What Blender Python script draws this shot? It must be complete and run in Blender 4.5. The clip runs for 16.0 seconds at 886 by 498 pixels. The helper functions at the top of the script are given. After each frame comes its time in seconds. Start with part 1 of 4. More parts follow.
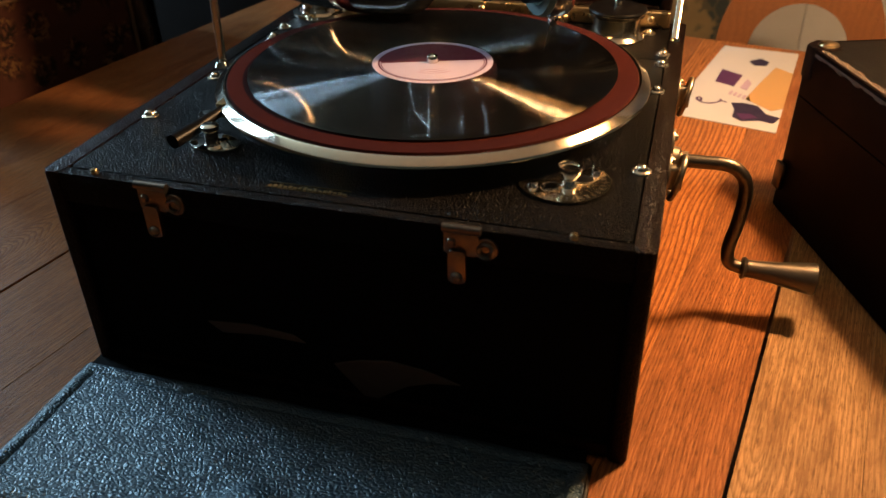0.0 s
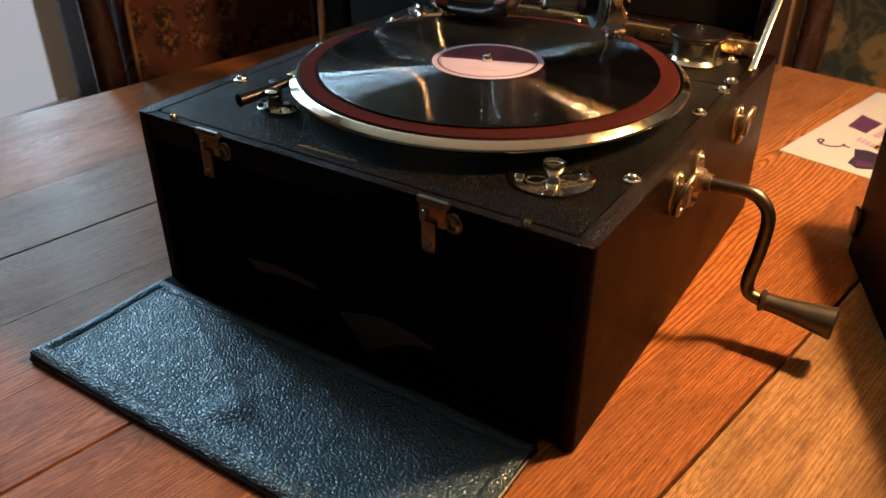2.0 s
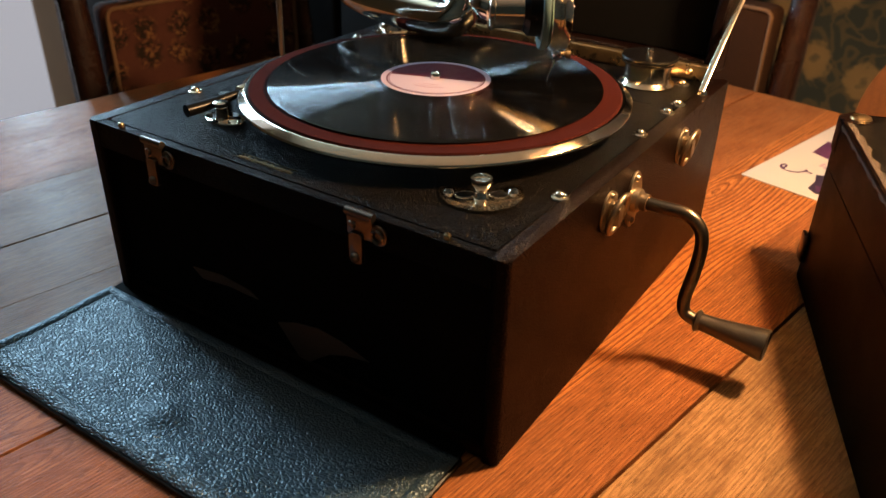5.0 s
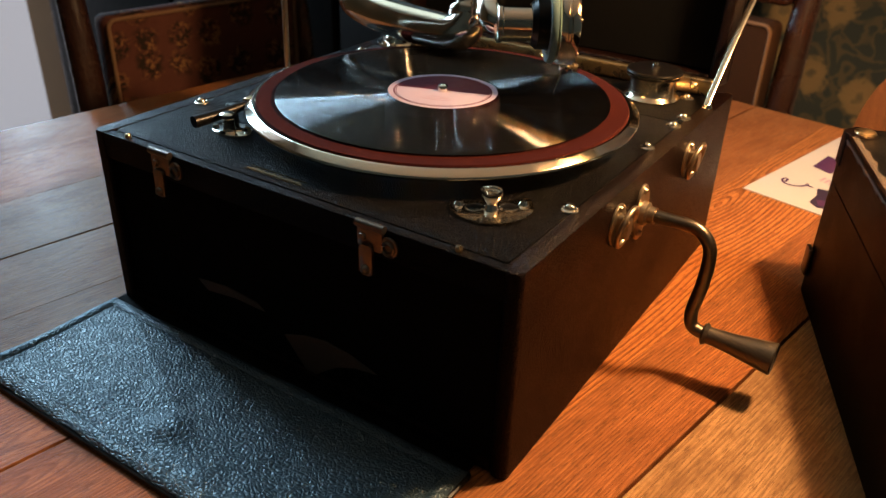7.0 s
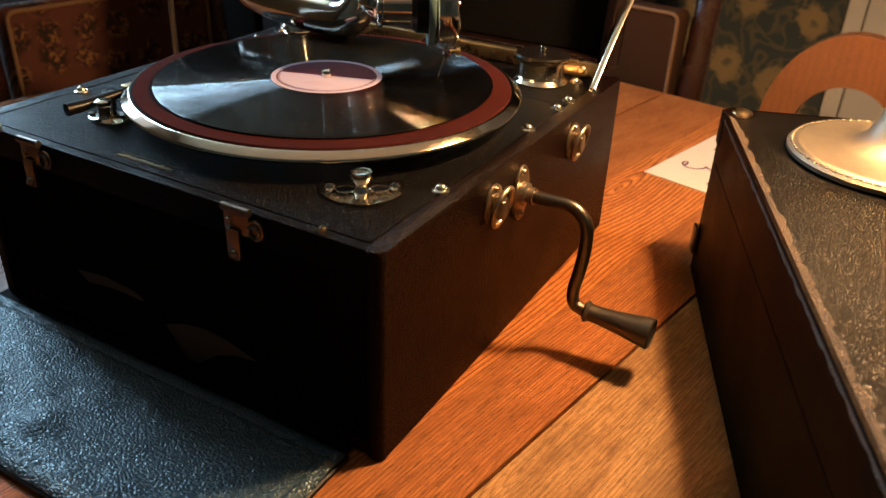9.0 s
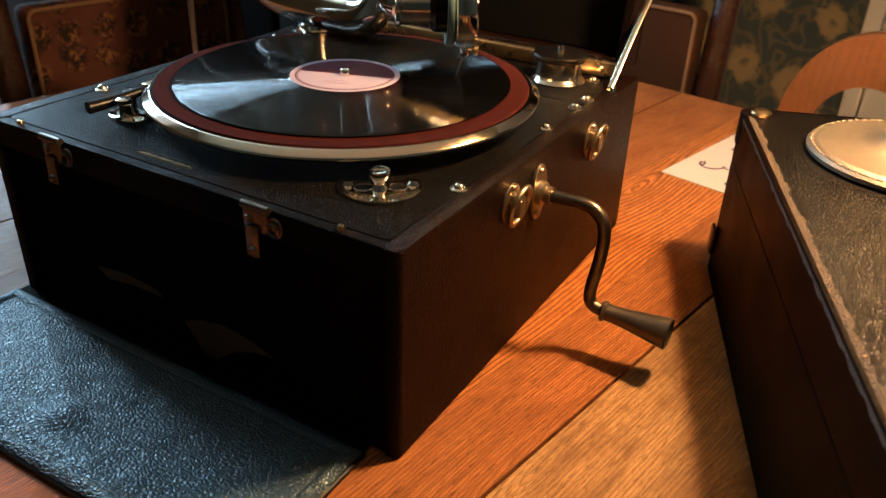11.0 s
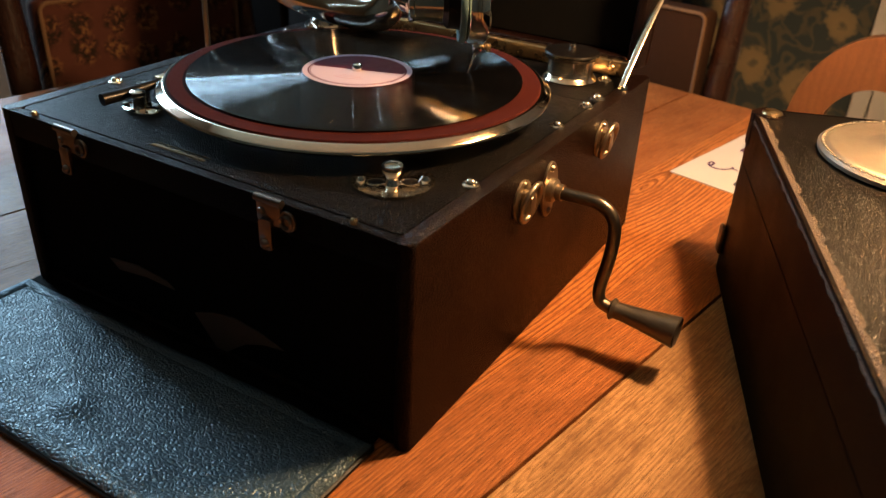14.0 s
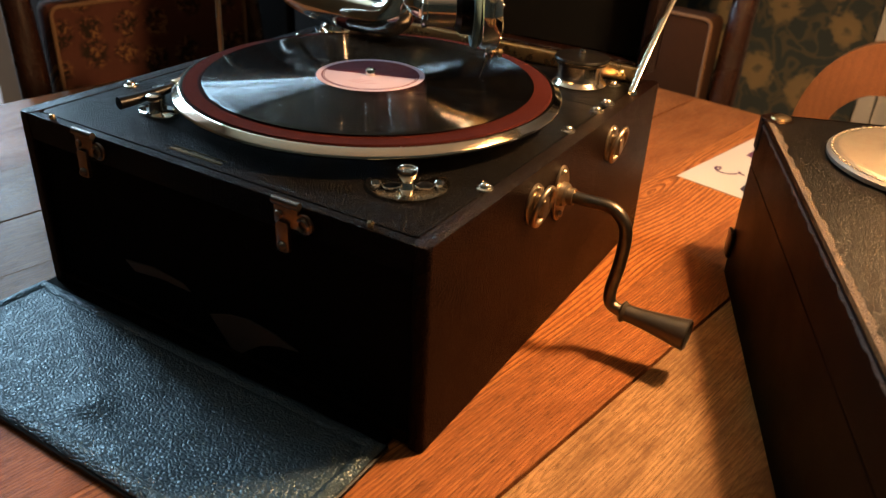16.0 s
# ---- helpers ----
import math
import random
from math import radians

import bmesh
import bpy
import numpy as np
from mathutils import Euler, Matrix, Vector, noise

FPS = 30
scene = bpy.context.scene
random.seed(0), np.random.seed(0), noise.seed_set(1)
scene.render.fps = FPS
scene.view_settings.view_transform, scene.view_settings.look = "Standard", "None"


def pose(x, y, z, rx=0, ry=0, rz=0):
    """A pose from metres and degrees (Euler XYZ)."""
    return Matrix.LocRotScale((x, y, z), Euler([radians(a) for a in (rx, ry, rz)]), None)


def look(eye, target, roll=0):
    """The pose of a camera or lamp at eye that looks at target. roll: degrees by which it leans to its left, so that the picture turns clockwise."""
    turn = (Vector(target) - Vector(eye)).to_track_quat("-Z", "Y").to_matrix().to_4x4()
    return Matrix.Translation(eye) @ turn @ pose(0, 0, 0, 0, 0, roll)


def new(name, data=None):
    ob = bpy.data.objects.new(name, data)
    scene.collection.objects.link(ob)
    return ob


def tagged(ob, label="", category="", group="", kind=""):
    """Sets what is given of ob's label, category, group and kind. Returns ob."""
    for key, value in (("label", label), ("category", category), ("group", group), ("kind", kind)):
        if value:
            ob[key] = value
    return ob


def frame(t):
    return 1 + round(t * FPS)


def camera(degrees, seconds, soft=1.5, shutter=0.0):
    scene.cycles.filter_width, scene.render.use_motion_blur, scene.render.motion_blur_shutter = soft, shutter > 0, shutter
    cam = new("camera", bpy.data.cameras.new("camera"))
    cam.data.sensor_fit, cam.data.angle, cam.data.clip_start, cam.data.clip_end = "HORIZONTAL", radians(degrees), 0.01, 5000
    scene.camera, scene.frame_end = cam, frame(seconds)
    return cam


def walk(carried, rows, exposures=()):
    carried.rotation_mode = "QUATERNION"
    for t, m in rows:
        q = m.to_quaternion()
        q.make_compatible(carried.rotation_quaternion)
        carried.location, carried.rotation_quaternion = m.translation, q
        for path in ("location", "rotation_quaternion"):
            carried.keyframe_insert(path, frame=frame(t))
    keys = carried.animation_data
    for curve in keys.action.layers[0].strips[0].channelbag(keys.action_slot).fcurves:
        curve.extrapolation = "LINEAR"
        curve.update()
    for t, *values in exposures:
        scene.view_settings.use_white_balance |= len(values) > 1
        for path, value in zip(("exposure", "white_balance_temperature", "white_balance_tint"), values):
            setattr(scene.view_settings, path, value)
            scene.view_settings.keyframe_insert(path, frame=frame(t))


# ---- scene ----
cam = camera(57.7, 16.0)
PATH = [
    (0, (0.174, -0.346, 1.114), (-0.312, 1.27, 0.041), -0.9),
    (0.5, (0.213, -0.344, 1.121), (-0.447, 1.223, 0.068), 0.1),
    (1, (0.245, -0.345, 1.118), (-0.508, 1.186, 0.074), 1.4),
    (1.5, (0.275, -0.349, 1.117), (-0.577, 1.136, 0.083), 1.3),
    (2, (0.308, -0.343, 1.115), (-0.623, 1.095, 0.082), 0.1),
    (2.5, (0.329, -0.337, 1.104), (-0.623, 1.078, 0.059), 0.0),
    (3, (0.354, -0.34, 1.094), (-0.59, 1.111, 0.092), 0.1),
    (3.5, (0.355, -0.326, 1.095), (-0.586, 1.127, 0.093), 0.6),
    (4, (0.352, -0.324, 1.11), (-0.608, 1.12, 0.114), 0.6),
    (4.5, (0.351, -0.324, 1.116), (-0.607, 1.122, 0.12), 1.1),
    (7, (0.342, -0.329, 1.115), (-0.606, 1.144, 0.15), 1.8),
    (7.5, (0.338, -0.331, 1.114), (-0.608, 1.145, 0.15), 2.3),
    (8, (0.355, -0.324, 1.109), (-0.551, 1.172, 0.139), 2.3),
    (8.5, (0.386, -0.31, 1.109), (-0.458, 1.224, 0.142), 2.3),
    (9, (0.386, -0.308, 1.109), (-0.455, 1.226, 0.14), 2.4),
    (9.5, (0.388, -0.309, 1.108), (-0.453, 1.226, 0.14), 2.4),
    (10, (0.384, -0.311, 1.109), (-0.47, 1.215, 0.138), 2.4),
    (12.5, (0.386, -0.309, 1.107), (-0.493, 1.201, 0.132), 2.2),
    (13, (0.382, -0.312, 1.106), (-0.495, 1.194, 0.125), 2.6),
    (13.5, (0.382, -0.315, 1.107), (-0.491, 1.196, 0.128), 2.8),
    (14, (0.382, -0.315, 1.108), (-0.495, 1.195, 0.133), 2.8),
    (14.5, (0.38, -0.314, 1.106), (-0.499, 1.192, 0.129), 2.7),
    (15, (0.38, -0.314, 1.108), (-0.5, 1.197, 0.136), 2.7),
    (15.5, (0.378, -0.32, 1.108), (-0.503, 1.189, 0.135), 2.9),
    (16, (0.378, -0.324, 1.11), (-0.505, 1.188, 0.143), 2.9),
]
walk(cam, [(t, look(eye, target, roll)) for t, eye, target, roll in PATH], [(0, -0.15), (1.5, -0.06), (3, 0.0), (16, 0.0)])
cam.data.dof.use_dof = True
cam.data.dof.focus_distance = 0.60
cam.data.dof.aperture_fstop = 9.5

# ---- light ----
TOP = 0.75
world = bpy.data.worlds.new("room_world")
world.use_nodes = True
scene.world = world
wn = world.node_tree.nodes
sky = wn.new("ShaderNodeTexSky")
sky.sky_type = "NISHITA"
sky.sun_disc = False
sky.sun_elevation, sky.sun_rotation = radians(25), radians(200)
wn["Background"].inputs["Strength"].default_value = 0.05
world.node_tree.links.new(sky.outputs["Color"], wn["Background"].inputs["Color"])


def lamp(name, kind, m, power, colour, **settings):
    data = bpy.data.lights.new(name, kind)
    data.energy, data.color = power, colour
    if "radius" in settings:
        data.shadow_soft_size = settings["radius"]
    if "size" in settings:
        data.shape = "RECTANGLE"
        data.size, data.size_y = settings["size"]
    ob = new(name, data)
    ob.matrix_world = m
    return ob


LAMP = Vector((0.402, 0.295, 1.245))
lamp("lamp_bulb_light", "POINT", Matrix.Translation(LAMP), 33.0, (1.0, 0.60, 0.29), radius=0.030)
lamp("window_daylight", "AREA", pose(-2.32, 0.56, 1.87, 0, -90, 0), 40.0, (0.50, 0.78, 1.0), size=(2.00, 0.34))
lamp("window_daylight_slit", "AREA", pose(-2.32, 1.10, 1.95, 0, -90, 0), 37.0, (0.50, 0.78, 1.0), size=(1.85, 0.14))


# ---- materials ----
class Nodes:
    """A short way to write node materials."""

    def __init__(self, name):
        self.mat = bpy.data.materials.new(name)
        self.mat.use_nodes = True
        self.tree = self.mat.node_tree
        self.bsdf = self.tree.nodes["Principled BSDF"]

    def add(self, kind, **given):
        node = self.tree.nodes.new(kind)
        for key, value in given.items():
            socket = node.inputs[key.replace("_", " ")]
            if isinstance(value, bpy.types.NodeSocket):
                self.tree.links.new(value, socket)
            else:
                socket.default_value = value
        return node

    def set(self, **given):
        for key, value in given.items():
            socket = self.bsdf.inputs[key.replace("_", " ")]
            if isinstance(value, bpy.types.NodeSocket):
                self.tree.links.new(value, socket)
            else:
                socket.default_value = value

    def coords(self, scale=(1, 1, 1), turn=0.0, shift=None):
        co = self.add("ShaderNodeTexCoord")
        mp = self.add("ShaderNodeMapping", Vector=co.outputs["Object"], Scale=scale, Rotation=(0, 0, turn))
        if shift is not None:
            self.tree.links.new(shift, mp.inputs["Location"])
        return mp.outputs[0]

    def noise(self, vec, scale, detail=4.0, rough=0.55, distort=0.0):
        n = self.add("ShaderNodeTexNoise", Vector=vec, Scale=scale, Detail=detail, Roughness=rough, Distortion=distort)
        return n.outputs["Fac"]

    def voronoi(self, vec, scale, feature="F1", out="Distance", randomness=1.0, plane="3D"):
        n = self.tree.nodes.new("ShaderNodeTexVoronoi")
        n.feature, n.voronoi_dimensions = feature, plane
        self.tree.links.new(vec, n.inputs["Vector"])
        n.inputs["Scale"].default_value = scale
        n.inputs["Randomness"].default_value = randomness
        return n.outputs[out]

    def ramp(self, fac, *stops):
        n = self.add("ShaderNodeValToRGB", Fac=fac)
        els = n.color_ramp.elements
        while len(els) < len(stops):
            els.new(0.5)
        for e, (p, c) in zip(els, stops):
            e.position = p
            e.color = (*c, 1) if isinstance(c, tuple) else (c, c, c, 1)
        return n.outputs["Color"]

    def mix(self, fac, a, b, mode="MIX"):
        n = self.tree.nodes.new("ShaderNodeMix")
        n.data_type, n.blend_type = "RGBA", mode
        for socket, value in ((n.inputs[0], fac), (n.inputs[6], a), (n.inputs[7], b)):
            if isinstance(value, bpy.types.NodeSocket):
                self.tree.links.new(value, socket)
            elif isinstance(value, tuple):
                socket.default_value = (*value, 1)
            else:
                socket.default_value = value
        return n.outputs[2]

    def math(self, op, a, b=0.5):
        n = self.tree.nodes.new("ShaderNodeMath")
        n.operation = op
        for socket, value in zip(n.inputs, (a, b)):
            if isinstance(value, bpy.types.NodeSocket):
                self.tree.links.new(value, socket)
            else:
                socket.default_value = value
        return n.outputs[0]

    def bump(self, height, strength=0.4, distance=0.0005, before=None):
        n = self.add("ShaderNodeBump", Height=height, Strength=strength, Distance=distance)
        if before is not None:
            self.tree.links.new(before, n.inputs["Normal"])
        self.set(Normal=n.outputs[0])
        return n.outputs[0]


def leather(name, colour, cell=420.0, rough=(0.32, 0.5), depth=0.5, scuffs=0.0, worn=(0.16, 0.09, 0.05), far=0.0006, spec=0.5, stretch=(1, 1, 1), ior=1.5, tint=(1.0, 1.0, 1.0)):
    n = Nodes(name)
    co = n.coords(stretch)
    warp = n.add("ShaderNodeVectorMath", **{})
    warp.operation = "ADD"
    nz = n.add("ShaderNodeTexNoise", Vector=co, Scale=cell * 0.35, Detail=2.0)
    sc = n.add("ShaderNodeVectorMath")
    sc.operation = "SCALE"
    n.tree.links.new(nz.outputs["Color"], sc.inputs[0])
    sc.inputs["Scale"].default_value = 0.9 / cell
    n.tree.links.new(co, warp.inputs[0])
    n.tree.links.new(sc.outputs[0], warp.inputs[1])
    cells = n.voronoi(warp.outputs[0], cell, "DISTANCE_TO_EDGE")
    height = n.ramp(cells, (0.0, 0.0), (0.08, 0.32), (0.20, 0.64), (0.34, 0.87), (0.5, 1.0))
    fine = n.noise(co, cell * 4, 2.0)
    broad = n.noise(co, 14.0, 5.0, 0.6)
    tone = n.mix(broad, tuple(c * 0.7 for c in colour), tuple(c * 1.35 for c in colour))
    if scuffs:
        patch = n.noise(co, 330.0, 9.0, 0.85)
        mask = n.ramp(patch, (0.60 - 0.08 * scuffs, 0.0), (0.74, 1.0))
        tone = n.mix(n.math("MULTIPLY", mask, 0.6 * scuffs), tone, worn)
    n.set(Base_Color=tone, Roughness=n.ramp(broad, (0.3, rough[0]), (0.7, rough[1])), Specular_IOR_Level=spec, Specular_Tint=(*tint, 1), IOR=ior)
    first = n.bump(height, depth, far)
    n.bump(fine, 0.15, 0.0002, first)
    return n.mat


def metal(name, colour, rough=0.1, spots=0.2, tarnish=(0.25, 0.18, 0.10)):
    n = Nodes(name)
    co = n.coords()
    cloud = n.noise(co, 90.0, 6.0, 0.65)
    grain = n.noise(co, 900.0, 3.0)
    n.set(Base_Color=n.mix(n.math("MULTIPLY", n.ramp(cloud, (0.45, 0.0), (0.75, 1.0)), spots), colour, tarnish), Metallic=1.0,
          Roughness=n.ramp(cloud, (0.35, rough), (0.75, min(1.0, rough + 0.18 * (0.3 + spots)))))
    n.bump(grain, 0.04, 0.0002)
    return n.mat


def wood(name, dark, light, rough=0.32, ring=210.0, coat=0.1, gloss=0.26, contrast=0.6, stain=0.5, figure=0.16):
    """Sawn boards whose grain runs along their own y: growth rings cut at a slant, fibre, pores and stains."""
    n = Nodes(name)
    rnd = n.add("ShaderNodeObjectInfo").outputs["Random"]
    also = n.math("FRACT", n.math("MULTIPLY", rnd, 13.7))
    off = n.add("ShaderNodeCombineXYZ", X=n.math("MULTIPLY", n.math("SUBTRACT", also, 0.5), 0.11), Y=n.math("MULTIPLY", rnd, 31.0), Z=n.math("MULTIPLY", also, 5.1)).outputs[0]
    sep = n.add("ShaderNodeSeparateXYZ", Vector=n.coords((1, 1, 1), 0.0, off))
    sway = n.math("MULTIPLY", n.math("SUBTRACT", n.noise(n.coords((2.5, 0.22, 1), 0.0, off), 4.0, 3.0, 0.5), 0.5), 0.035)
    across = n.math("ADD", sep.outputs["X"], sway)
    deep = n.math("MULTIPLY", n.math("SUBTRACT", n.noise(n.coords((0.3, 1, 0.3), 0.0, off), 3.2, 1.0, 0.4), 0.47), figure)
    radius = n.math("SQRT", n.math("ADD", n.math("MULTIPLY", across, across), n.math("MULTIPLY", deep, deep)))
    jitter = n.math("MULTIPLY", n.noise(n.coords((1, 0.10, 1), 0.0, off), 70.0, 3.0, 0.6), 0.8)
    saw = n.math("FRACT", n.math("ADD", n.math("MULTIPLY", radius, ring), jitter))
    rings = n.ramp(saw, (0.0, 0.0), (0.45, 0.12), (0.82, 1.0), (0.90, 0.9), (1.0, 0.0))
    fibre_co = n.coords((1, 0.02, 1), 0.0, off)
    fibre = n.noise(fibre_co, 900.0, 3.0, 0.65)
    dash_co = n.coords((1, 0.07, 1), 0.0, off)
    pores = n.ramp(n.noise(dash_co, 1300.0, 2.0, 0.6), (0.54, 0.0), (0.62, 1.0))
    blotch = n.noise(n.coords((1, 0.4, 1), 0.0, off), 20.0, 6.0, 0.68, 0.4)
    cloud = n.noise(n.coords((1, 0.8, 1), 0.0, off), 34.0, 5.0, 0.7)
    tone = n.mix(n.math("MULTIPLY", rings, contrast), light, dark)
    tone = n.mix(n.ramp(fibre, (0.42, 0.0), (0.60, 0.55)), tone, tuple(c * 1.15 for c in dark))
    tone = n.mix(n.math("MULTIPLY", pores, 0.55), tone, tuple(c * 0.42 for c in dark))
    tone = n.mix(n.math("MULTIPLY", n.ramp(blotch, (0.46, 0.0), (0.64, 0.8)), stain), tone, (dark[0] * 1.05, dark[1] * 1.05, dark[2] * 1.05))
    tone = n.mix(n.ramp(cloud, (0.52, 0.0), (0.78, 0.38 * stain)), tone, tuple(c * 0.6 for c in dark))
    tone = n.mix(n.math("MULTIPLY", rnd, 0.28), tone, (light[0] * 0.5, light[1] * 0.48, light[2] * 0.5))
    n.set(Base_Color=tone, Roughness=n.ramp(blotch, (0.25, rough - 0.06), (0.8, rough + 0.12)), Specular_IOR_Level=gloss, Coat_Weight=coat, Coat_Roughness=0.20)
    first = n.bump(n.math("SUBTRACT", n.math("SUBTRACT", fibre, n.math("MULTIPLY", pores, 0.9)), n.math("MULTIPLY", rings, 0.4)), 0.4, 0.0006)
    n.bump(cloud, 0.05, 0.001, first)
    return n.mat


def plain(name, colour, rough=0.5, metallic=0.0, mottle=0.12, scale=60.0, bump=0.1, **more):
    n = Nodes(name)
    co = n.coords()
    cloud = n.noise(co, scale, 6.0, 0.65)
    n.set(Base_Color=n.mix(cloud, tuple(c * (1 - mottle) for c in colour), tuple(min(1, c * (1 + mottle)) for c in colour)),
          Roughness=n.ramp(cloud, (0.3, max(0.02, rough - 0.06)), (0.7, min(1, rough + 0.08))), Metallic=metallic, **more)
    n.bump(n.noise(co, scale * 12, 3.0), bump, 0.0003)
    return n.mat


CASE = leather("black_leatherette", (0.0046, 0.0016, 0.0010), 640.0, (0.28, 0.42), 0.7, 0.0, (0.024, 0.012, 0.007), 0.0007, 0.08, (1, 0.7, 0.8))
DECK = leather("deck_leatherette", (0.0022, 0.0018, 0.0016), 720.0, (0.28, 0.42), 0.9, 0.05, (0.015, 0.012, 0.010), 0.0009, 0.065, (0.7, 1, 1))
FLAP = leather("pebbled_leather", (0.005, 0.024, 0.046), 370.0, (0.42, 0.49), 0.85, 0.0, far=0.0008, spec=1.0, stretch=(0.85, 1.25, 1), ior=1.7, tint=(0.72, 0.90, 1.0))
WORN = leather("worn_edge", (0.10, 0.070, 0.048), 500.0, (0.6, 0.8), 0.9, 0.9, (0.02, 0.014, 0.010), 0.0014)
RUBBED_GLINT = leather("rubbed_glint_leatherette", (0.022, 0.019, 0.016), 900.0, (0.5, 0.7), 0.6)
CASE_2 = leather("scuffed_leatherette", (0.0018, 0.0013, 0.0010), 560.0, (0.28, 0.42), 0.7, 0.12, (0.075, 0.050, 0.028), 0.0006, 0.27)
# darker, redder copy for the sides: light bounced off the table is in it
CASE_2_SIDE = leather("bounce_reddened_leatherette", (0.0026, 0.0010, 0.0007), 800.0, (0.30, 0.45), 0.4, 0.0, (0.024, 0.012, 0.007), 0.0005, 0.035)
CHROME = metal("nickel_plate", (0.82, 0.77, 0.69), 0.07, 0.10)
SATIN = metal("satin_nickel", (0.80, 0.72, 0.60), 0.19, 0.3)
POLISHED = metal("polished_old_nickel", (0.86, 0.77, 0.63), 0.13, 0.15)
RIM = metal("polished_rim", (0.88, 0.79, 0.66), 0.08, 0.06)
NICKEL_OLD = metal("tarnished_nickel", (0.22, 0.185, 0.155), 0.28, 0.6, (0.06, 0.045, 0.034))
SIDE_NICKEL = metal("brassy_old_nickel", (0.42, 0.345, 0.25), 0.33, 0.5, (0.16, 0.10, 0.055))
BRASS = metal("aged_brass", (0.62, 0.44, 0.24), 0.25, 0.35)
IRON = metal("browned_steel", (0.165, 0.138, 0.108), 0.30, 0.45, (0.05, 0.035, 0.025))
PEWTER = metal("satin_pewter", (0.36, 0.325, 0.27), 0.48, 0.25)
TABLE = wood("golden_stained_oak", (0.14, 0.042, 0.012), (0.58, 0.215, 0.064), 0.42, coat=0.02, gloss=0.08, contrast=0.9, stain=0.30)
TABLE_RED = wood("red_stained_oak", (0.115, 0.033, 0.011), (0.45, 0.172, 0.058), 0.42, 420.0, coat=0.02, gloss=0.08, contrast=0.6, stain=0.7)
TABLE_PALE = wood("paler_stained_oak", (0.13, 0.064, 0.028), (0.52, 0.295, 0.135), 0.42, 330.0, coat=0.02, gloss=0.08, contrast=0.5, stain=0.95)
DARK_WOOD = wood("dark_mahogany", (0.014, 0.006, 0.004), (0.045, 0.016, 0.009), 0.25, coat=0.25)
# near-black that carries the far corner's shade
CORNER_DARK = plain("dark_corner_black", (0.004, 0.003, 0.0025), 0.5, Specular_IOR_Level=0.2)
BEECH = wood("orange_beech", (0.15, 0.050, 0.016), (0.30, 0.115, 0.038), 0.4, 90.0, contrast=0.3, stain=0.2)
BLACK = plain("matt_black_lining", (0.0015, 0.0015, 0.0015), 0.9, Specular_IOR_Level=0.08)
EBONITE = plain("black_ebonite", (0.004, 0.0035, 0.0035), 0.32, Specular_IOR_Level=0.2)
GASKET = plain("grey_rubber", (0.10, 0.17, 0.18), 0.6)
HANDLE = plain("dark_turned_handle", (0.11, 0.092, 0.074), 0.34, 0.75, 0.35, 40.0)
WHITE = plain("white_gloss_paint", (0.62, 0.60, 0.58), 0.4, scale=12.0)
BEIGE = plain("tan_plaster", (0.34, 0.235, 0.145), 0.85, scale=8.0)
CEIL = plain("tan_tinted_ceiling", (0.62, 0.50, 0.36), 0.9, scale=6.0)
CURTAIN = plain("olive_curtain_cloth", (0.07, 0.075, 0.06), 0.85, scale=30.0)
TAN_CLOTH = plain("tan_curtain_lining", (0.16, 0.085, 0.04), 0.85, scale=30.0)
SHADED_CLOTH = plain("shaded_chair_cloth", (0.034, 0.016, 0.009), 0.85, scale=120.0, mottle=0.3, Specular_IOR_Level=0.1)
PAPER = plain("cream_paper", (0.56, 0.51, 0.45), 0.7, scale=25.0, mottle=0.05)
PURPLE = plain("purple_ink", (0.085, 0.022, 0.075), 0.6)
INDIGO = plain("dark_indigo_ink", (0.025, 0.014, 0.035), 0.6)
OCHRE = plain("ochre_ink", (0.50, 0.27, 0.09), 0.6)
MAUVE = plain("mauve_ink", (0.45, 0.30, 0.36), 0.6)
GOLD_INK = plain("faded_gold_print", (0.24, 0.16, 0.06), 0.4, 0.6, 0.5, 500.0)
LABEL_DARK = plain("maroon_label_paper", (0.085, 0.012, 0.024), 0.5, scale=150.0, Specular_IOR_Level=0.15)
LABEL_PINK = plain("pink_label_paper", (0.40, 0.33, 0.42), 0.42, scale=150.0)
FELT = plain("brick_red_felt", (0.031, 0.0058, 0.0048), 0.95, 0.0, 0.25, 400.0, 0.5, Specular_IOR_Level=0.05)
# lighter brown that paints the spots of light on the front cloth
LIT_CLOTH = plain("lit_woven_cloth", (0.050, 0.038, 0.031), 0.8, 0.0, 0.5, 300.0, 0.6)


def shade_material():
    """Cloth that lets a part of the bulb's light through."""
    n = Nodes("amber_shade_cloth")
    weave = n.noise(n.coords(), 600.0, 3.0)
    n.set(Base_Color=n.mix(weave, (0.40, 0.27, 0.13), (0.52, 0.36, 0.18)), Roughness=0.85)
    n.bump(weave, 0.3, 0.0005)
    glow = n.add("ShaderNodeBsdfTranslucent", Color=(0.62, 0.42, 0.22, 1))
    both = n.add("ShaderNodeMixShader", Fac=0.16)
    n.tree.links.new(n.bsdf.outputs[0], both.inputs[1])
    n.tree.links.new(glow.outputs[0], both.inputs[2])
    n.tree.links.new(both.outputs[0], n.tree.nodes["Material Output"].inputs["Surface"])
    return n.mat


def bulb_material():
    n = Nodes("lit_bulb_glass")
    n.set(Base_Color=(0.9, 0.8, 0.6, 1), Emission_Color=(1.0, 0.56, 0.25, 1), Emission_Strength=60.0)
    return n.mat


def daylight_material():
    n = Nodes("pale_daylight")
    n.set(Base_Color=(0.6, 0.6, 0.6, 1), Emission_Color=(0.88, 0.89, 1.0, 1), Emission_Strength=0.42)
    return n.mat


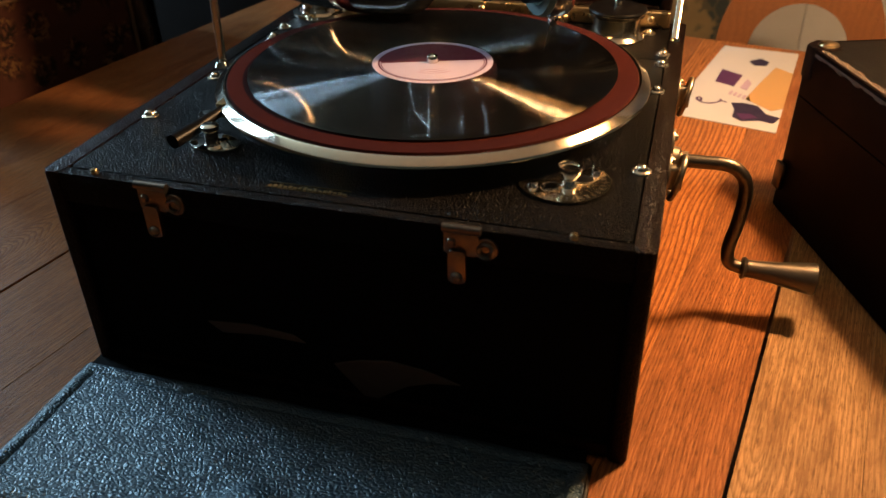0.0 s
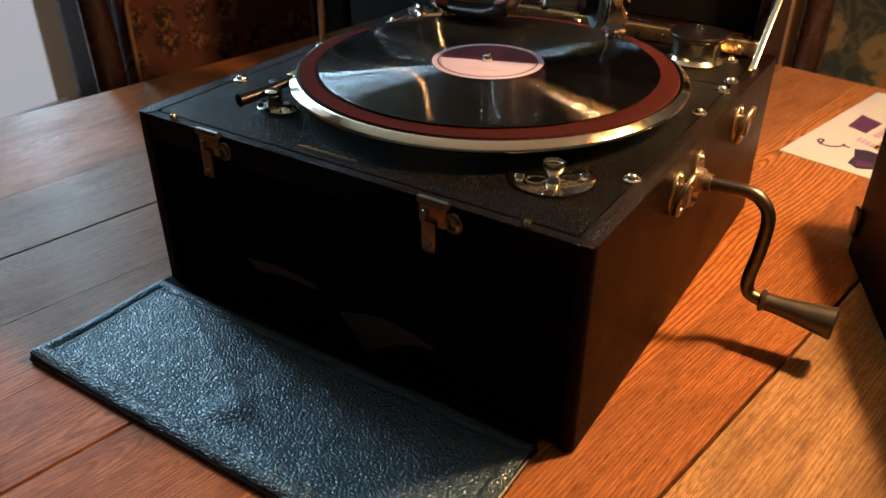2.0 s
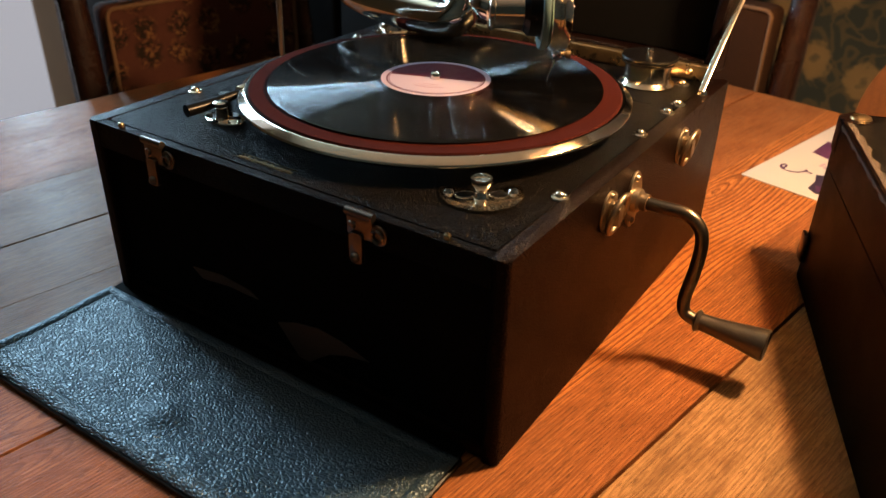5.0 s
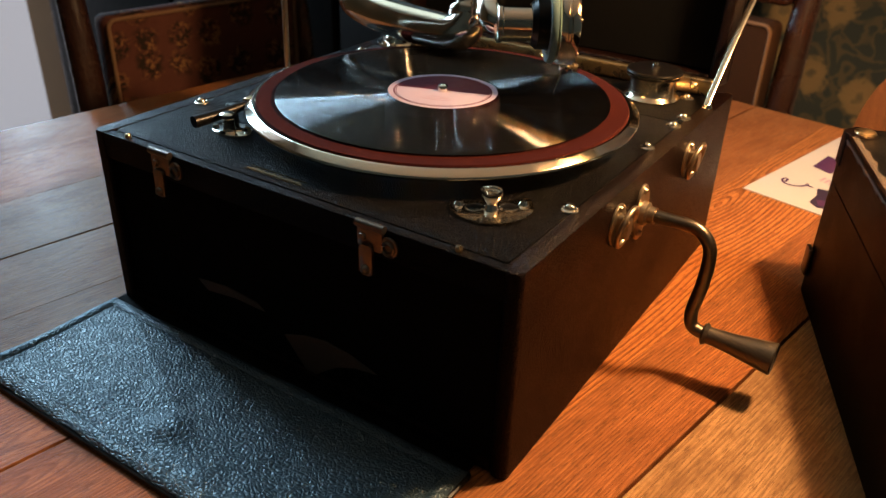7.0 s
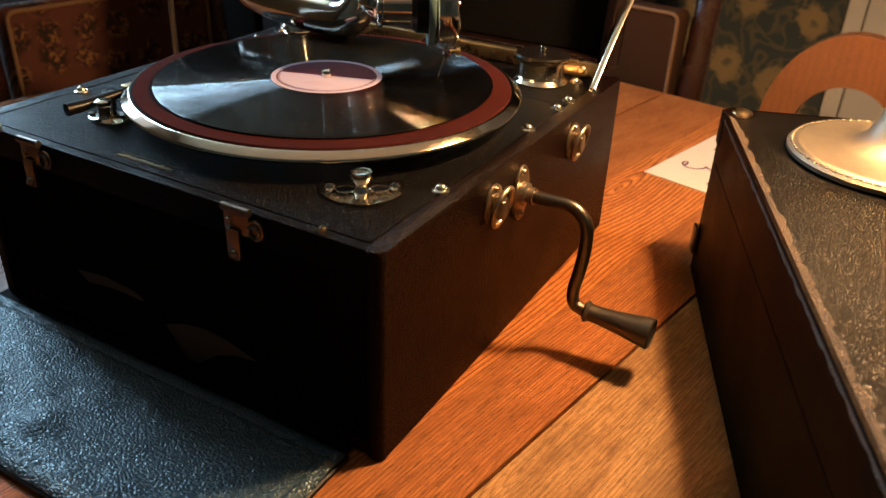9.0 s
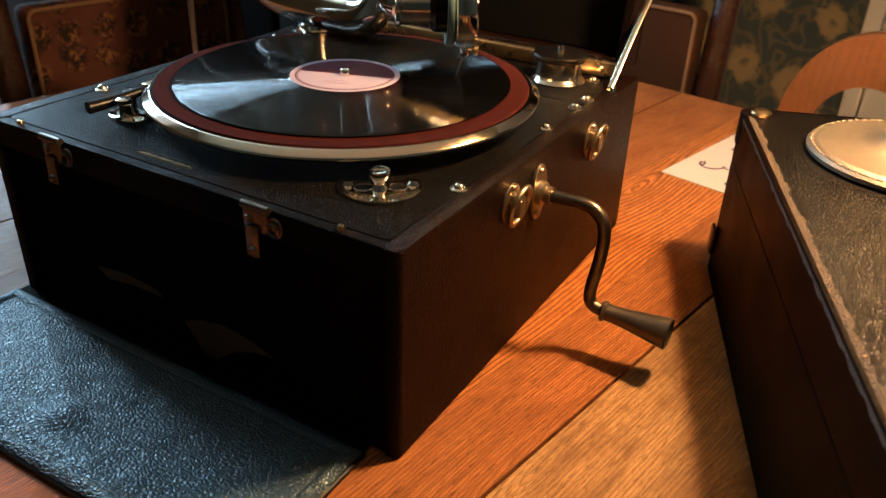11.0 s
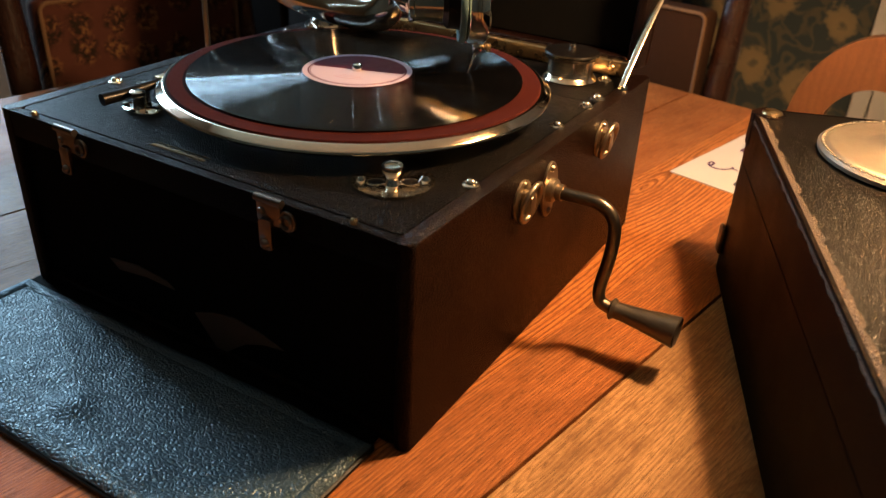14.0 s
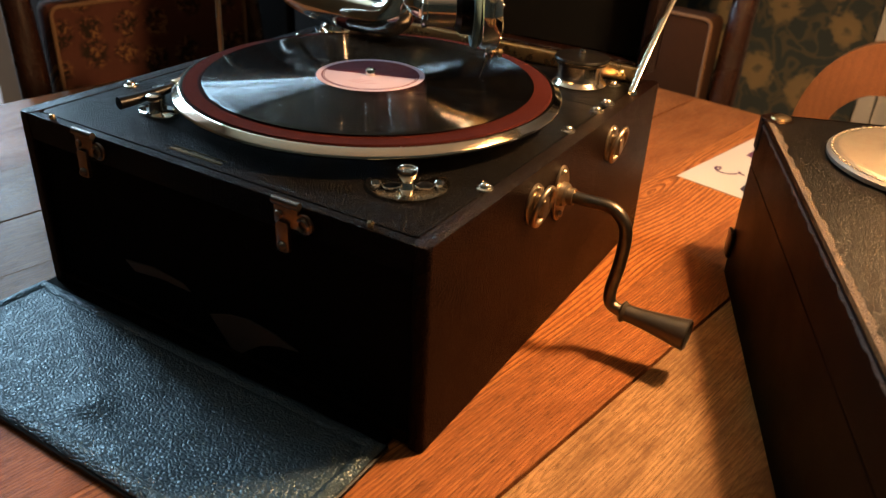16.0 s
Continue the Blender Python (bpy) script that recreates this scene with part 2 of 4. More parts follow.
SHADE, BULB, DAYLIGHT = shade_material(), bulb_material(), daylight_material()


def record_material():
    """Shellac whose fine grooves tilt the surface to and from the spindle only."""
    n = Nodes("grooved_shellac")
    co = n.coords()
    sep = n.add("ShaderNodeSeparateXYZ", Vector=co)
    outward = n.add("ShaderNodeVectorMath")
    outward.operation = "NORMALIZE"
    n.tree.links.new(n.add("ShaderNodeCombineXYZ", X=sep.outputs["X"], Y=sep.outputs["Y"]).outputs[0], outward.inputs[0])
    grain = n.add("ShaderNodeTexWhiteNoise", Vector=co).outputs["Value"]
    slope = n.math("MULTIPLY", n.math("SUBTRACT", grain, 0.5), 2.3)
    tilt = n.add("ShaderNodeVectorMath")
    tilt.operation = "SCALE"
    n.tree.links.new(outward.outputs[0], tilt.inputs[0])
    n.tree.links.new(slope, tilt.inputs["Scale"])
    up = n.add("ShaderNodeVectorMath")
    up.operation = "ADD"
    n.tree.links.new(tilt.outputs[0], up.inputs[0])
    up.inputs[1].default_value = (0, 0, 1)
    facing = n.add("ShaderNodeVectorMath")
    facing.operation = "NORMALIZE"
    n.tree.links.new(up.outputs[0], facing.inputs[0])
    n.set(Base_Color=(0.0018, 0.0016, 0.0016, 1), Roughness=0.09, Specular_IOR_Level=0.55, IOR=1.6, Coat_Weight=0.12, Coat_Roughness=0.03, Normal=facing.outputs[0])
    return n.mat


RECORD = record_material()


def wallpaper_material():
    n = Nodes("floral_wallpaper")
    flat = n.add("ShaderNodeSeparateXYZ", Vector=n.coords())
    co = n.add("ShaderNodeCombineXYZ", X=n.math("ADD", flat.outputs["X"], flat.outputs["Y"]), Y=flat.outputs["Z"]).outputs[0]
    wob = n.add("ShaderNodeTexNoise", Vector=co, Scale=9.0, Detail=2.0)
    add = n.add("ShaderNodeVectorMath")
    add.operation = "MULTIPLY_ADD"
    n.tree.links.new(wob.outputs["Color"], add.inputs[0])
    add.inputs[1].default_value = (0.05, 0.05, 0.05)
    n.tree.links.new(co, add.inputs[2])
    v = add.outputs[0]
    flowers = n.voronoi(v, 9.5, out="Distance", randomness=0.62, plane="2D")
    ragged = n.math("ADD", flowers, n.math("MULTIPLY", n.math("SUBTRACT", n.noise(co, 55.0, 2.0, 0.6), 0.5), 0.34))
    bloom = n.ramp(ragged, (0.0, 0.35), (0.07, 0.5), (0.11, 1.0), (0.30, 0.85), (0.37, 0.0))
    stalk = n.noise(co, 17.0, 2.0, 0.5, 1.0)
    leaves = n.ramp(stalk, (0.43, 0.0), (0.47, 1.0), (0.53, 1.0), (0.57, 0.0))
    tone = n.mix(n.noise(co, 3.0), (0.026, 0.040, 0.046), (0.040, 0.056, 0.060))
    tone = n.mix(n.math("MULTIPLY", leaves, 0.75), tone, (0.115, 0.100, 0.062))
    tone = n.mix(bloom, tone, (0.27, 0.195, 0.100))
    n.set(Base_Color=tone, Roughness=0.75)
    n.bump(n.noise(co, 400.0), 0.1, 0.0005)
    return n.mat


def tapestry_material():
    n = Nodes("floral_tapestry")
    flat = n.add("ShaderNodeSeparateXYZ", Vector=n.coords())
    co = n.add("ShaderNodeCombineXYZ", X=flat.outputs["X"], Y=n.math("ADD", flat.outputs["Z"], flat.outputs["Y"])).outputs[0]
    wob = n.add("ShaderNodeTexNoise", Vector=co, Scale=35.0, Detail=3.0)
    add = n.add("ShaderNodeVectorMath")
    add.operation = "MULTIPLY_ADD"
    n.tree.links.new(wob.outputs["Color"], add.inputs[0])
    add.inputs[1].default_value = (0.03, 0.03, 0.03)
    n.tree.links.new(co, add.inputs[2])
    v = add.outputs[0]
    flowers = n.voronoi(v, 19.0, randomness=0.7, plane="2D")
    petals = n.noise(v, 95.0, 3.0, 0.65)
    tone = n.mix(n.noise(co, 30.0, 5.0, 0.7), (0.058, 0.0205, 0.015), (0.100, 0.038, 0.027))
    near = n.ramp(flowers, (0.30, 1.0), (0.46, 0.0))
    tone = n.mix(n.math("MULTIPLY", near, n.ramp(petals, (0.48, 0.0), (0.55, 0.9))), tone, (0.016, 0.013, 0.009))
    tone = n.mix(n.math("MULTIPLY", near, n.ramp(petals, (0.40, 0.75), (0.46, 0.0))), tone, (0.20, 0.11, 0.04))
    n.set(Base_Color=tone, Roughness=0.92, Specular_IOR_Level=0.1)
    n.bump(n.noise(co, 900.0, 2.0), 0.3, 0.0006)
    return n.mat


WALLPAPER, TAPESTRY = wallpaper_material(), tapestry_material()

# ---- building helpers ----
ORIGIN = {}


def thing(name, base, label, category, group="", kind="", turn=0.0):
    ob = new(name)
    ob.matrix_world = pose(*base, 0, 0, turn)
    ob.empty_display_size = 0.02
    ORIGIN[ob.name] = pose(*base, 0, 0, turn)
    return tagged(ob, label, category, group, kind)


def part(name, bm, material, parent=None, label="", smooth=True, local=False):
    """One bmesh, in world metres (or the parent's own, if local), as one mesh object under a thing or a part."""
    me = bpy.data.meshes.new(name)
    home = ORIGIN[parent.name] if parent else Matrix.Identity(4)
    if not local:
        bm.transform(home.inverted())
    bmesh.ops.recalc_face_normals(bm, faces=bm.faces)
    bm.to_mesh(me)
    bm.free()
    for p in me.polygons:
        p.use_smooth = smooth
    if smooth:
        me.set_sharp_from_angle(angle=radians(38))
    mats = material if isinstance(material, (list, tuple)) else [material]
    for m in mats:
        me.materials.append(m)
    ob = new(name, me)
    if parent:
        ob.parent = parent
    ORIGIN[ob.name] = home
    return tagged(ob, label)


def block(x0, x1, y0, y1, z0, z1, bevel=0.0, segments=2, m=None):
    bm = bmesh.new()
    bmesh.ops.create_cube(bm, size=1.0)
    bmesh.ops.scale(bm, vec=(x1 - x0, y1 - y0, z1 - z0), verts=bm.verts)
    bmesh.ops.translate(bm, vec=((x0 + x1) / 2, (y0 + y1) / 2, (z0 + z1) / 2), verts=bm.verts)
    if bevel:
        bmesh.ops.bevel(bm, geom=list(bm.edges), offset=bevel, segments=segments, profile=0.5, affect="EDGES")
    if m is not None:
        bm.transform(m)
    return bm


def lathe(profile, steps=48, m=None):
    """A solid of revolution round z; profile rows are (radius, height)."""
    bm = bmesh.new()
    rings = []
    for r, z in profile:
        if r < 1e-6:
            rings.append([bm.verts.new((0, 0, z))])
        else:
            rings.append([bm.verts.new((r * math.cos(2 * math.pi * i / steps), r * math.sin(2 * math.pi * i / steps), z)) for i in range(steps)])
    for a, b in zip(rings, rings[1:]):
        for i in range(steps):
            j = (i + 1) % steps
            if len(a) == 1 and len(b) > 1:
                bm.faces.new((a[0], b[i], b[j]))
            elif len(b) == 1 and len(a) > 1:
                bm.faces.new((a[i], a[j], b[0]))
            elif len(a) > 1:
                bm.faces.new((a[i], a[j], b[j], b[i]))
    if m is not None:
        bm.transform(m)
    return bm


def smooth_path(points, steps=8):
    pts = [Vector(p) for p in points]
    ext = [pts[0] * 2 - pts[1], *pts, pts[-1] * 2 - pts[-2]]
    out = []
    for a, b, c, d in zip(ext, ext[1:], ext[2:], ext[3:]):
        for k in range(steps):
            t = k / steps
            out.append(0.5 * (2 * b + (c - a) * t + (2 * a - 5 * b + 4 * c - d) * t * t + (3 * b - a - 3 * c + d) * t ** 3))
    out.append(pts[-1])
    return out


def tube(points, radius, sides=14, steps=8, flat=1.0, caps=True):
    """A swept round (or flattened) bar along a smooth path; radius may be a list, one for each given point."""
    path = smooth_path(points, steps) if steps > 1 else [Vector(p) for p in points]
    count = len(path)
    radii = [radius] * len(points) if not isinstance(radius, (list, tuple)) else radius
    bm = bmesh.new()
    up = Vector((0, 0, 1))
    rings = []
    for i, p in enumerate(path):
        ahead = (path[min(i + 1, count - 1)] - path[max(i - 1, 0)]).normalized()
        if i == 0:
            side = ahead.cross(up if abs(ahead.z) < 0.9 else Vector((0, 1, 0))).normalized()
        else:
            side = (side - ahead * side.dot(ahead)).normalized()
        other = ahead.cross(side)
        u = i / (count - 1) * (len(radii) - 1)
        k = min(int(u), len(radii) - 2)
        r = radii[k] + (radii[k + 1] - radii[k]) * (u - k)
        rings.append([bm.verts.new(p + side * (r * math.cos(2 * math.pi * j / sides)) + other * (r * flat * math.sin(2 * math.pi * j / sides))) for j in range(sides)])
    for a, b in zip(rings, rings[1:]):
        for j in range(sides):
            bm.faces.new((a[j], a[(j + 1) % sides], b[(j + 1) % sides], b[j]))
    if caps:
        bm.faces.new(rings[0])
        bm.faces.new(rings[-1])
    return bm


def prism(outline, z0, z1, bevel=0.0, m=None, segments=2):
    """A flat plate with that outline of (x, y), between two heights."""
    bm = bmesh.new()
    low = [bm.verts.new((x, y, z0)) for x, y in outline]
    high = [bm.verts.new((x, y, z1)) for x, y in outline]
    bm.faces.new(low[::-1])
    top = bm.faces.new(high)
    n = len(outline)
    for i in range(n):
        bm.faces.new((low[i], low[(i + 1) % n], high[(i + 1) % n], high[i]))
    if bevel:
        bmesh.ops.bevel(bm, geom=list(top.edges), offset=bevel, segments=segments, profile=0.5, affect="EDGES")
    if m is not None:
        bm.transform(m)
    return bm


def oval(rx, ry, cx=0.0, cy=0.0, steps=28):
    return [(cx + rx * math.cos(2 * math.pi * i / steps), cy + ry * math.sin(2 * math.pi * i / steps)) for i in range(steps)]


def rounded(x0, x1, y0, y1, r, steps=5):
    out = []
    for cx, cy, a in ((x1 - r, y1 - r, 0), (x0 + r, y1 - r, 90), (x0 + r, y0 + r, 180), (x1 - r, y0 + r, 270)):
        for k in range(steps + 1):
            t = radians(a + 90 * k / steps)
            out.append((cx + r * math.cos(t), cy + r * math.sin(t)))
    return out


def merged(*many):
    """Several bmeshes as one."""
    out = bmesh.new()
    for bm in many:
        me = bpy.data.meshes.new("tmp")
        bm.to_mesh(me)
        bm.free()
        out.from_mesh(me)
        bpy.data.meshes.remove(me)
    return out


def toward(origin, direction):
    """A matrix whose z axis points along direction."""
    return Matrix.Translation(origin) @ Vector(direction).to_track_quat("Z", "Y").to_matrix().to_4x4()


# ---- the room ----
def structure(name, bm, material, label, category=""):
    ob = part(name, bm, material, None, label, smooth=False)
    return tagged(ob, label, category, "", "structure")


structure("floor", block(-2.45, 2.4, -2.4, 1.65, -0.1, 0.0), DARK_WOOD, "dark polished wooden floor in shade", "floor")
# unseen ceiling, tinted tan so polished metal mirrors a warm tone
structure("ceiling", block(-2.45, 2.4, -2.4, 1.65, 3.0, 3.1), CEIL, "unseen ceiling, tinted tan to warm the metal's reflections", "ceiling")
structure("wall_north", block(-2.45, 2.4, 1.5, 1.65, 0.0, 3.0), WALLPAPER, "wall papered in blue-green and ochre flowers", "wall")
# the next two walls are unseen; dark paper keeps the fill light down
structure("wall_east", block(2.25, 2.4, -2.25, 1.5, 0.0, 3.0), WALLPAPER, "unseen wall, papered dark to keep bounced light low", "wall")
structure("wall_south", block(-2.45, 2.4, -2.4, -2.25, 0.0, 3.0), WALLPAPER, "unseen wall, papered dark to keep bounced light low", "wall")
structure("wall_west", merged(block(-2.45, -2.3, -2.25, 0.0, 0.0, 3.0), block(-2.45, -2.3, 0.0, 0.50, 0.0, 0.78), block(-2.45, -2.3, 1.45, 1.5, 0.0, 3.0), block(-2.45, -2.3, 1.27, 1.45, 0.0, 0.78),
                              block(-2.45, -2.3, 0.0, 1.45, 2.92, 3.0), block(-2.45, -2.3, 0.84, 1.02, 0.84, 2.92), block(-2.45, -2.3, 1.18, 1.45, 0.84, 2.92), block(-2.45, -2.3, 0.50, 1.27, 0.0, 0.02)), BEIGE,
          "brown plastered wall with a tall window opening", "wall")
structure("backdrop", block(-2.75, -2.7, -0.6, 2.1, -0.1, 3.0), DAYLIGHT, "pale blank daylight outside the window", "backdrop")

win = thing("window_1", (-2.36, 0.66, 0.02), "tall white-framed window full of pale daylight", "window", kind="structure")
part("window_frame", merged(block(-2.40, -2.33, 0.501, 0.53, 0.06, 0.77, 0.004), block(-2.40, -2.33, 0.0, 0.03, 0.84, 2.92, 0.004), block(-2.40, -2.33, 0.80, 0.84, 0.84, 2.89, 0.004),
                            block(-2.40, -2.33, 0.53, 1.27, 0.021, 0.06, 0.004), block(-2.40, -2.33, 0.03, 0.80, 0.77, 0.84, 0.004), block(-2.40, -2.33, 0.03, 0.80, 2.89, 2.92, 0.004)), WHITE, win)

door = thing("door_1", (0.72, 1.48, 0.0), "white-painted panelled room door, closed", "door", kind="structure")
part("door_leaf", block(0.32, 1.12, 1.462, 1.496, 0.0, 2.03, 0.004), WHITE, door)
for z0, z1 in ((0.2, 0.85), (1.0, 1.85)):
    for x0 in (0.42, 0.76):
        part("door_panel", block(x0, x0 + 0.26, 1.452, 1.464, z0, z1, 0.006), WHITE, door)
part("door_frame", merged(block(0.285, 0.318, 1.452, 1.499, 0.0, 2.08, 0.004), block(1.122, 1.18, 1.452, 1.499, 0.0, 2.08, 0.004)), WHITE, door)


# added block whose strips stand in for upright stripes beside the window
stripes = thing("stripe_block", (-2.2, 1.30, 0.0), "added low dark block with tan and olive upright stripes", "cabinet")
part("body", block(-2.296, -2.11, 1.26, 1.48, 0.0, 0.78, 0.004), DARK_WOOD, stripes)
part("door", block(-2.108, -2.094, 1.312, 1.385, 0.06, 0.74, 0.004), TAN_CLOTH, stripes, "tan panel")
part("edge_strip", block(-2.109, -2.092, 1.262, 1.290, 0.0, 0.78, 0.004), CURTAIN, stripes, "olive-grey edge strip")

# added block: the corner's deep shade is put into its near-black colour
cup = thing("dark_corner_block", (-1.2, 1.28, 0.0), "added tall near-black block for the dark far corner", "cupboard")
part("body", block(-2.05, -0.30, 1.12, 1.495, 0.0, 2.1, 0.006), CORNER_DARK, cup)
for x0 in (-2.02, -1.45, -0.88):
    part("cupboard_door", block(x0, x0 + 0.55, 1.10, 1.119, 0.08, 2.04, 0.005), CORNER_DARK, cup)

# ---- the table ----
AXIS = 10.5
table = thing("dining_table", (0, 0, 0), "polished orange-brown oak plank dining table", "table", turn=-AXIS)
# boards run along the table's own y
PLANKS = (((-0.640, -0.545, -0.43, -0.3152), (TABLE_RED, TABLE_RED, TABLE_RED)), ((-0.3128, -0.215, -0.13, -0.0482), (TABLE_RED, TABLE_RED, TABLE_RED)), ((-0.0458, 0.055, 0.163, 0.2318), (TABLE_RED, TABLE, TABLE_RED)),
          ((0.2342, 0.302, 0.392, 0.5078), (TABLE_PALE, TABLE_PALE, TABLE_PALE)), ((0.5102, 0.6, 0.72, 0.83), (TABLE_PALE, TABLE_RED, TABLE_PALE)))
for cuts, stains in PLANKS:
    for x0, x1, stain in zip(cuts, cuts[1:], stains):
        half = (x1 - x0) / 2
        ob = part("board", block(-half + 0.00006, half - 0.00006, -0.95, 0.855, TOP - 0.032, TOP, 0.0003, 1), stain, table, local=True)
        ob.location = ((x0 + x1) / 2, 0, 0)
for args in ((-0.56, 0.75, -0.88, -0.855), (-0.56, 0.75, 0.75, 0.775), (-0.56, -0.535, -0.855, 0.75), (0.725, 0.75, -0.855, 0.75)):
    part("apron", block(*args, TOP - 0.13, TOP - 0.033, 0.003), DARK_WOOD, table, local=True)
for lx in (-0.51, 0.70):
    for ly in (-0.83, 0.725):
        part("leg", lathe([(0, 0), (0.026, 0), (0.030, 0.05), (0.022, 0.12), (0.036, 0.45), (0.030, 0.55), (0.042, 0.58), (0.042, TOP - 0.14), (0, TOP - 0.14)], 20, pose(lx, ly, 0)), DARK_WOOD, table, local=True)


# ---- upholstered chairs ----
def tapestry_chair(base, turn, label, cover, note):
    """Its back stands in its own plane y = 0 and faces -y."""
    ch = thing("dining_chair", (*base, 0.0), label, "chair", "chairs round the table", turn=turn)
    for sx in (-1, 1):
        part("back_post", tube([(sx * 0.19, 0.02, 0.0), (sx * 0.19, 0.0, 0.45), (sx * 0.188, 0.01, 0.75), (sx * 0.184, 0.05, 1.02)], [0.020, 0.022, 0.021, 0.017], 12, 6, 1.0), DARK_WOOD, ch, local=True)
        part("front_leg", lathe([(0, 0), (0.016, 0), (0.022, 0.2), (0.024, 0.43), (0, 0.43)], 14, pose(sx * 0.19, -0.42, 0)), DARK_WOOD, ch, local=True)
    part("top_rail", block(-0.168, 0.168, 0.0, 0.045, 0.868, 0.99, 0.008, 3), DARK_WOOD, ch, local=True)
    part("lower_rail", block(-0.17, 0.17, -0.005, 0.03, 0.575, 0.62, 0.005), DARK_WOOD, ch, local=True)
    part("back_panel", block(-0.163, 0.163, -0.016, 0.024, 0.625, 0.846, 0.012, 3), cover, ch, note + " back panel", local=True)
    part("piping", tube([(x, -0.0165, z) for x, z in rounded(-0.158, 0.158, 0.630, 0.841, 0.012)] + [(0.158, -0.0165, 0.829)], 0.0030, 8, 1, 1.0, False), TAN_CLOTH, ch, "tan braid round the back panel", local=True)
    part("seat_frame", block(-0.21, 0.21, -0.44, 0.0, 0.40, 0.445, 0.006), DARK_WOOD, ch, local=True)
    part("seat", block(-0.205, 0.205, -0.44, -0.022, 0.446, 0.50, 0.02, 3), cover, ch, note + " seat pad", local=True)
    return ch


def on_table(p, s):
    c, d = math.cos(radians(AXIS)), math.sin(radians(AXIS))
    return (p * c + s * d, -p * d + s * c)


tapestry_chair(on_table(-0.735, 0.388), 90 - AXIS, "dark wooden chair with rust floral tapestry back at the table", TAPESTRY, "rust floral tapestry")
# the far chair's cover is darker: its shade is put into the cloth colour
tapestry_chair(on_table(-0.245, 0.965), -AXIS, "dark wooden chair behind the gramophone, shade put into its brown back", SHADED_CLOTH, "shade-darkened brown cloth")


def hoop_chair(base, turn):
    ch = thing("hoop_back_chair", (*base, 0.0), "orange beech chair with a broad arched hoop back", "chair", "chairs round the table", turn=turn)
    bm = bmesh.new()
    steps = 28
    sections = []
    for i in range(steps + 1):
        a = math.pi * i / steps
        dx, dz = math.cos(a), math.sin(a)
        inner, outer = (0.070 * dx, 0.074 * dz), (0.118 * dx, 0.148 * dz)
        sections.append([bm.verts.new((p[0], y, 0.705 + p[1])) for p, y in ((inner, -0.013), (outer, -0.013), (outer, 0.013), (inner, 0.013))])
    for a, b in zip(sections, sections[1:]):
        for k in range(4):
            bm.faces.new((a[k], a[(k + 1) % 4], b[(k + 1) % 4], b[k]))
    bm.faces.new(sections[0])
    bm.faces.new(sections[-1])
    bmesh.ops.bevel(bm, geom=[e for e in bm.edges if len(e.link_faces) == 2 and e.calc_face_angle(0) > 1.0], offset=0.006, segments=2, affect="EDGES", profile=0.5)
    part("hoop", bm, BEECH, ch, local=True)
    for sx in (-1, 1):
        part("back_post", tube([(sx * 0.094, 0.0, 0.0), (sx * 0.094, 0.0, 0.45), (sx * 0.094, 0.0, 0.71)], [0.017, 0.020, 0.023], 12, 6), BEECH, ch, local=True)
        part("front_leg", tube([(sx * 0.19, -0.4, 0.0), (sx * 0.18, -0.38, 0.44)], [0.015, 0.019], 12, 4), BEECH, ch, local=True)
    part("seat", prism(rounded(-0.21, 0.21, -0.42, 0.02, 0.07), 0.44, 0.47, 0.008), BEECH, ch, local=True)
    return ch


hoop_chair((0.350, 0.950), -6)

# ---- the gramophone ----
W, D, H = 0.36, 0.390, 0.149
DECK_Z = TOP + H
gram = thing("portable_gramophone", (0, 0.195, TOP), "open portable wind-up gramophone in a black leatherette case on the table", "gramophone")


# outer case: sides, back, bottom, and a front frame with an opening
wall_t = 0.012
side_r = prism(rounded(W / 2 - wall_t, W / 2, 0.0, D, 0.005), TOP + 0.002, DECK_Z, 0.002, None, 3)
side_l = prism(rounded(-W / 2, -W / 2 + wall_t, 0.0, D, 0.003), TOP + 0.002, DECK_Z, 0.002, None, 3)
part("side_panel", side_r, CASE, gram, "worn black leatherette side")
part("side_panel", side_l, CASE, gram)
part("back_panel", block(-W / 2 + wall_t, W / 2 - wall_t, D - wall_t, D, TOP + 0.002, DECK_Z - 0.001, 0.001), CASE, gram)
part("base_panel", block(-W / 2 + wall_t, W / 2 - wall_t, 0.002, D - wall_t, TOP + 0.002, TOP + 0.012, 0.001), CASE, gram)
part("front_rail", prism(rounded(-W / 2 + wall_t - 0.002, W / 2 - wall_t + 0.002, 0.0005, 0.0078, 0.001), DECK_Z - 0.020, DECK_Z - 0.0004, 0.0015), DECK, gram, "scuffed leatherette front edge")
# sheet closes the front opening; its deep shade is put into the black
part("grille_panel", block(-W / 2 + wall_t, W / 2 - wall_t, 0.006, 0.010, TOP + 0.012, DECK_Z - 0.020, 0.0), BLACK, gram, "near-black sheet over the front opening, shade in its colour")
# kite-shaped plate: a spot of light painted onto the front cloth
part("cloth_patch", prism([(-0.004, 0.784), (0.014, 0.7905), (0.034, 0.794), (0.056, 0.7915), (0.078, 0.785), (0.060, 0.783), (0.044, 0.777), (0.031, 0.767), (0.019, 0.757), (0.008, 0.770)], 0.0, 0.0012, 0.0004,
                          Matrix(((1, 0, 0, 0), (0, 0, -1, 0.0058), (0, 1, 0, 0), (0, 0, 0, 1)))), LIT_CLOTH, gram, "lit spot on the woven front cloth, put into its colour")

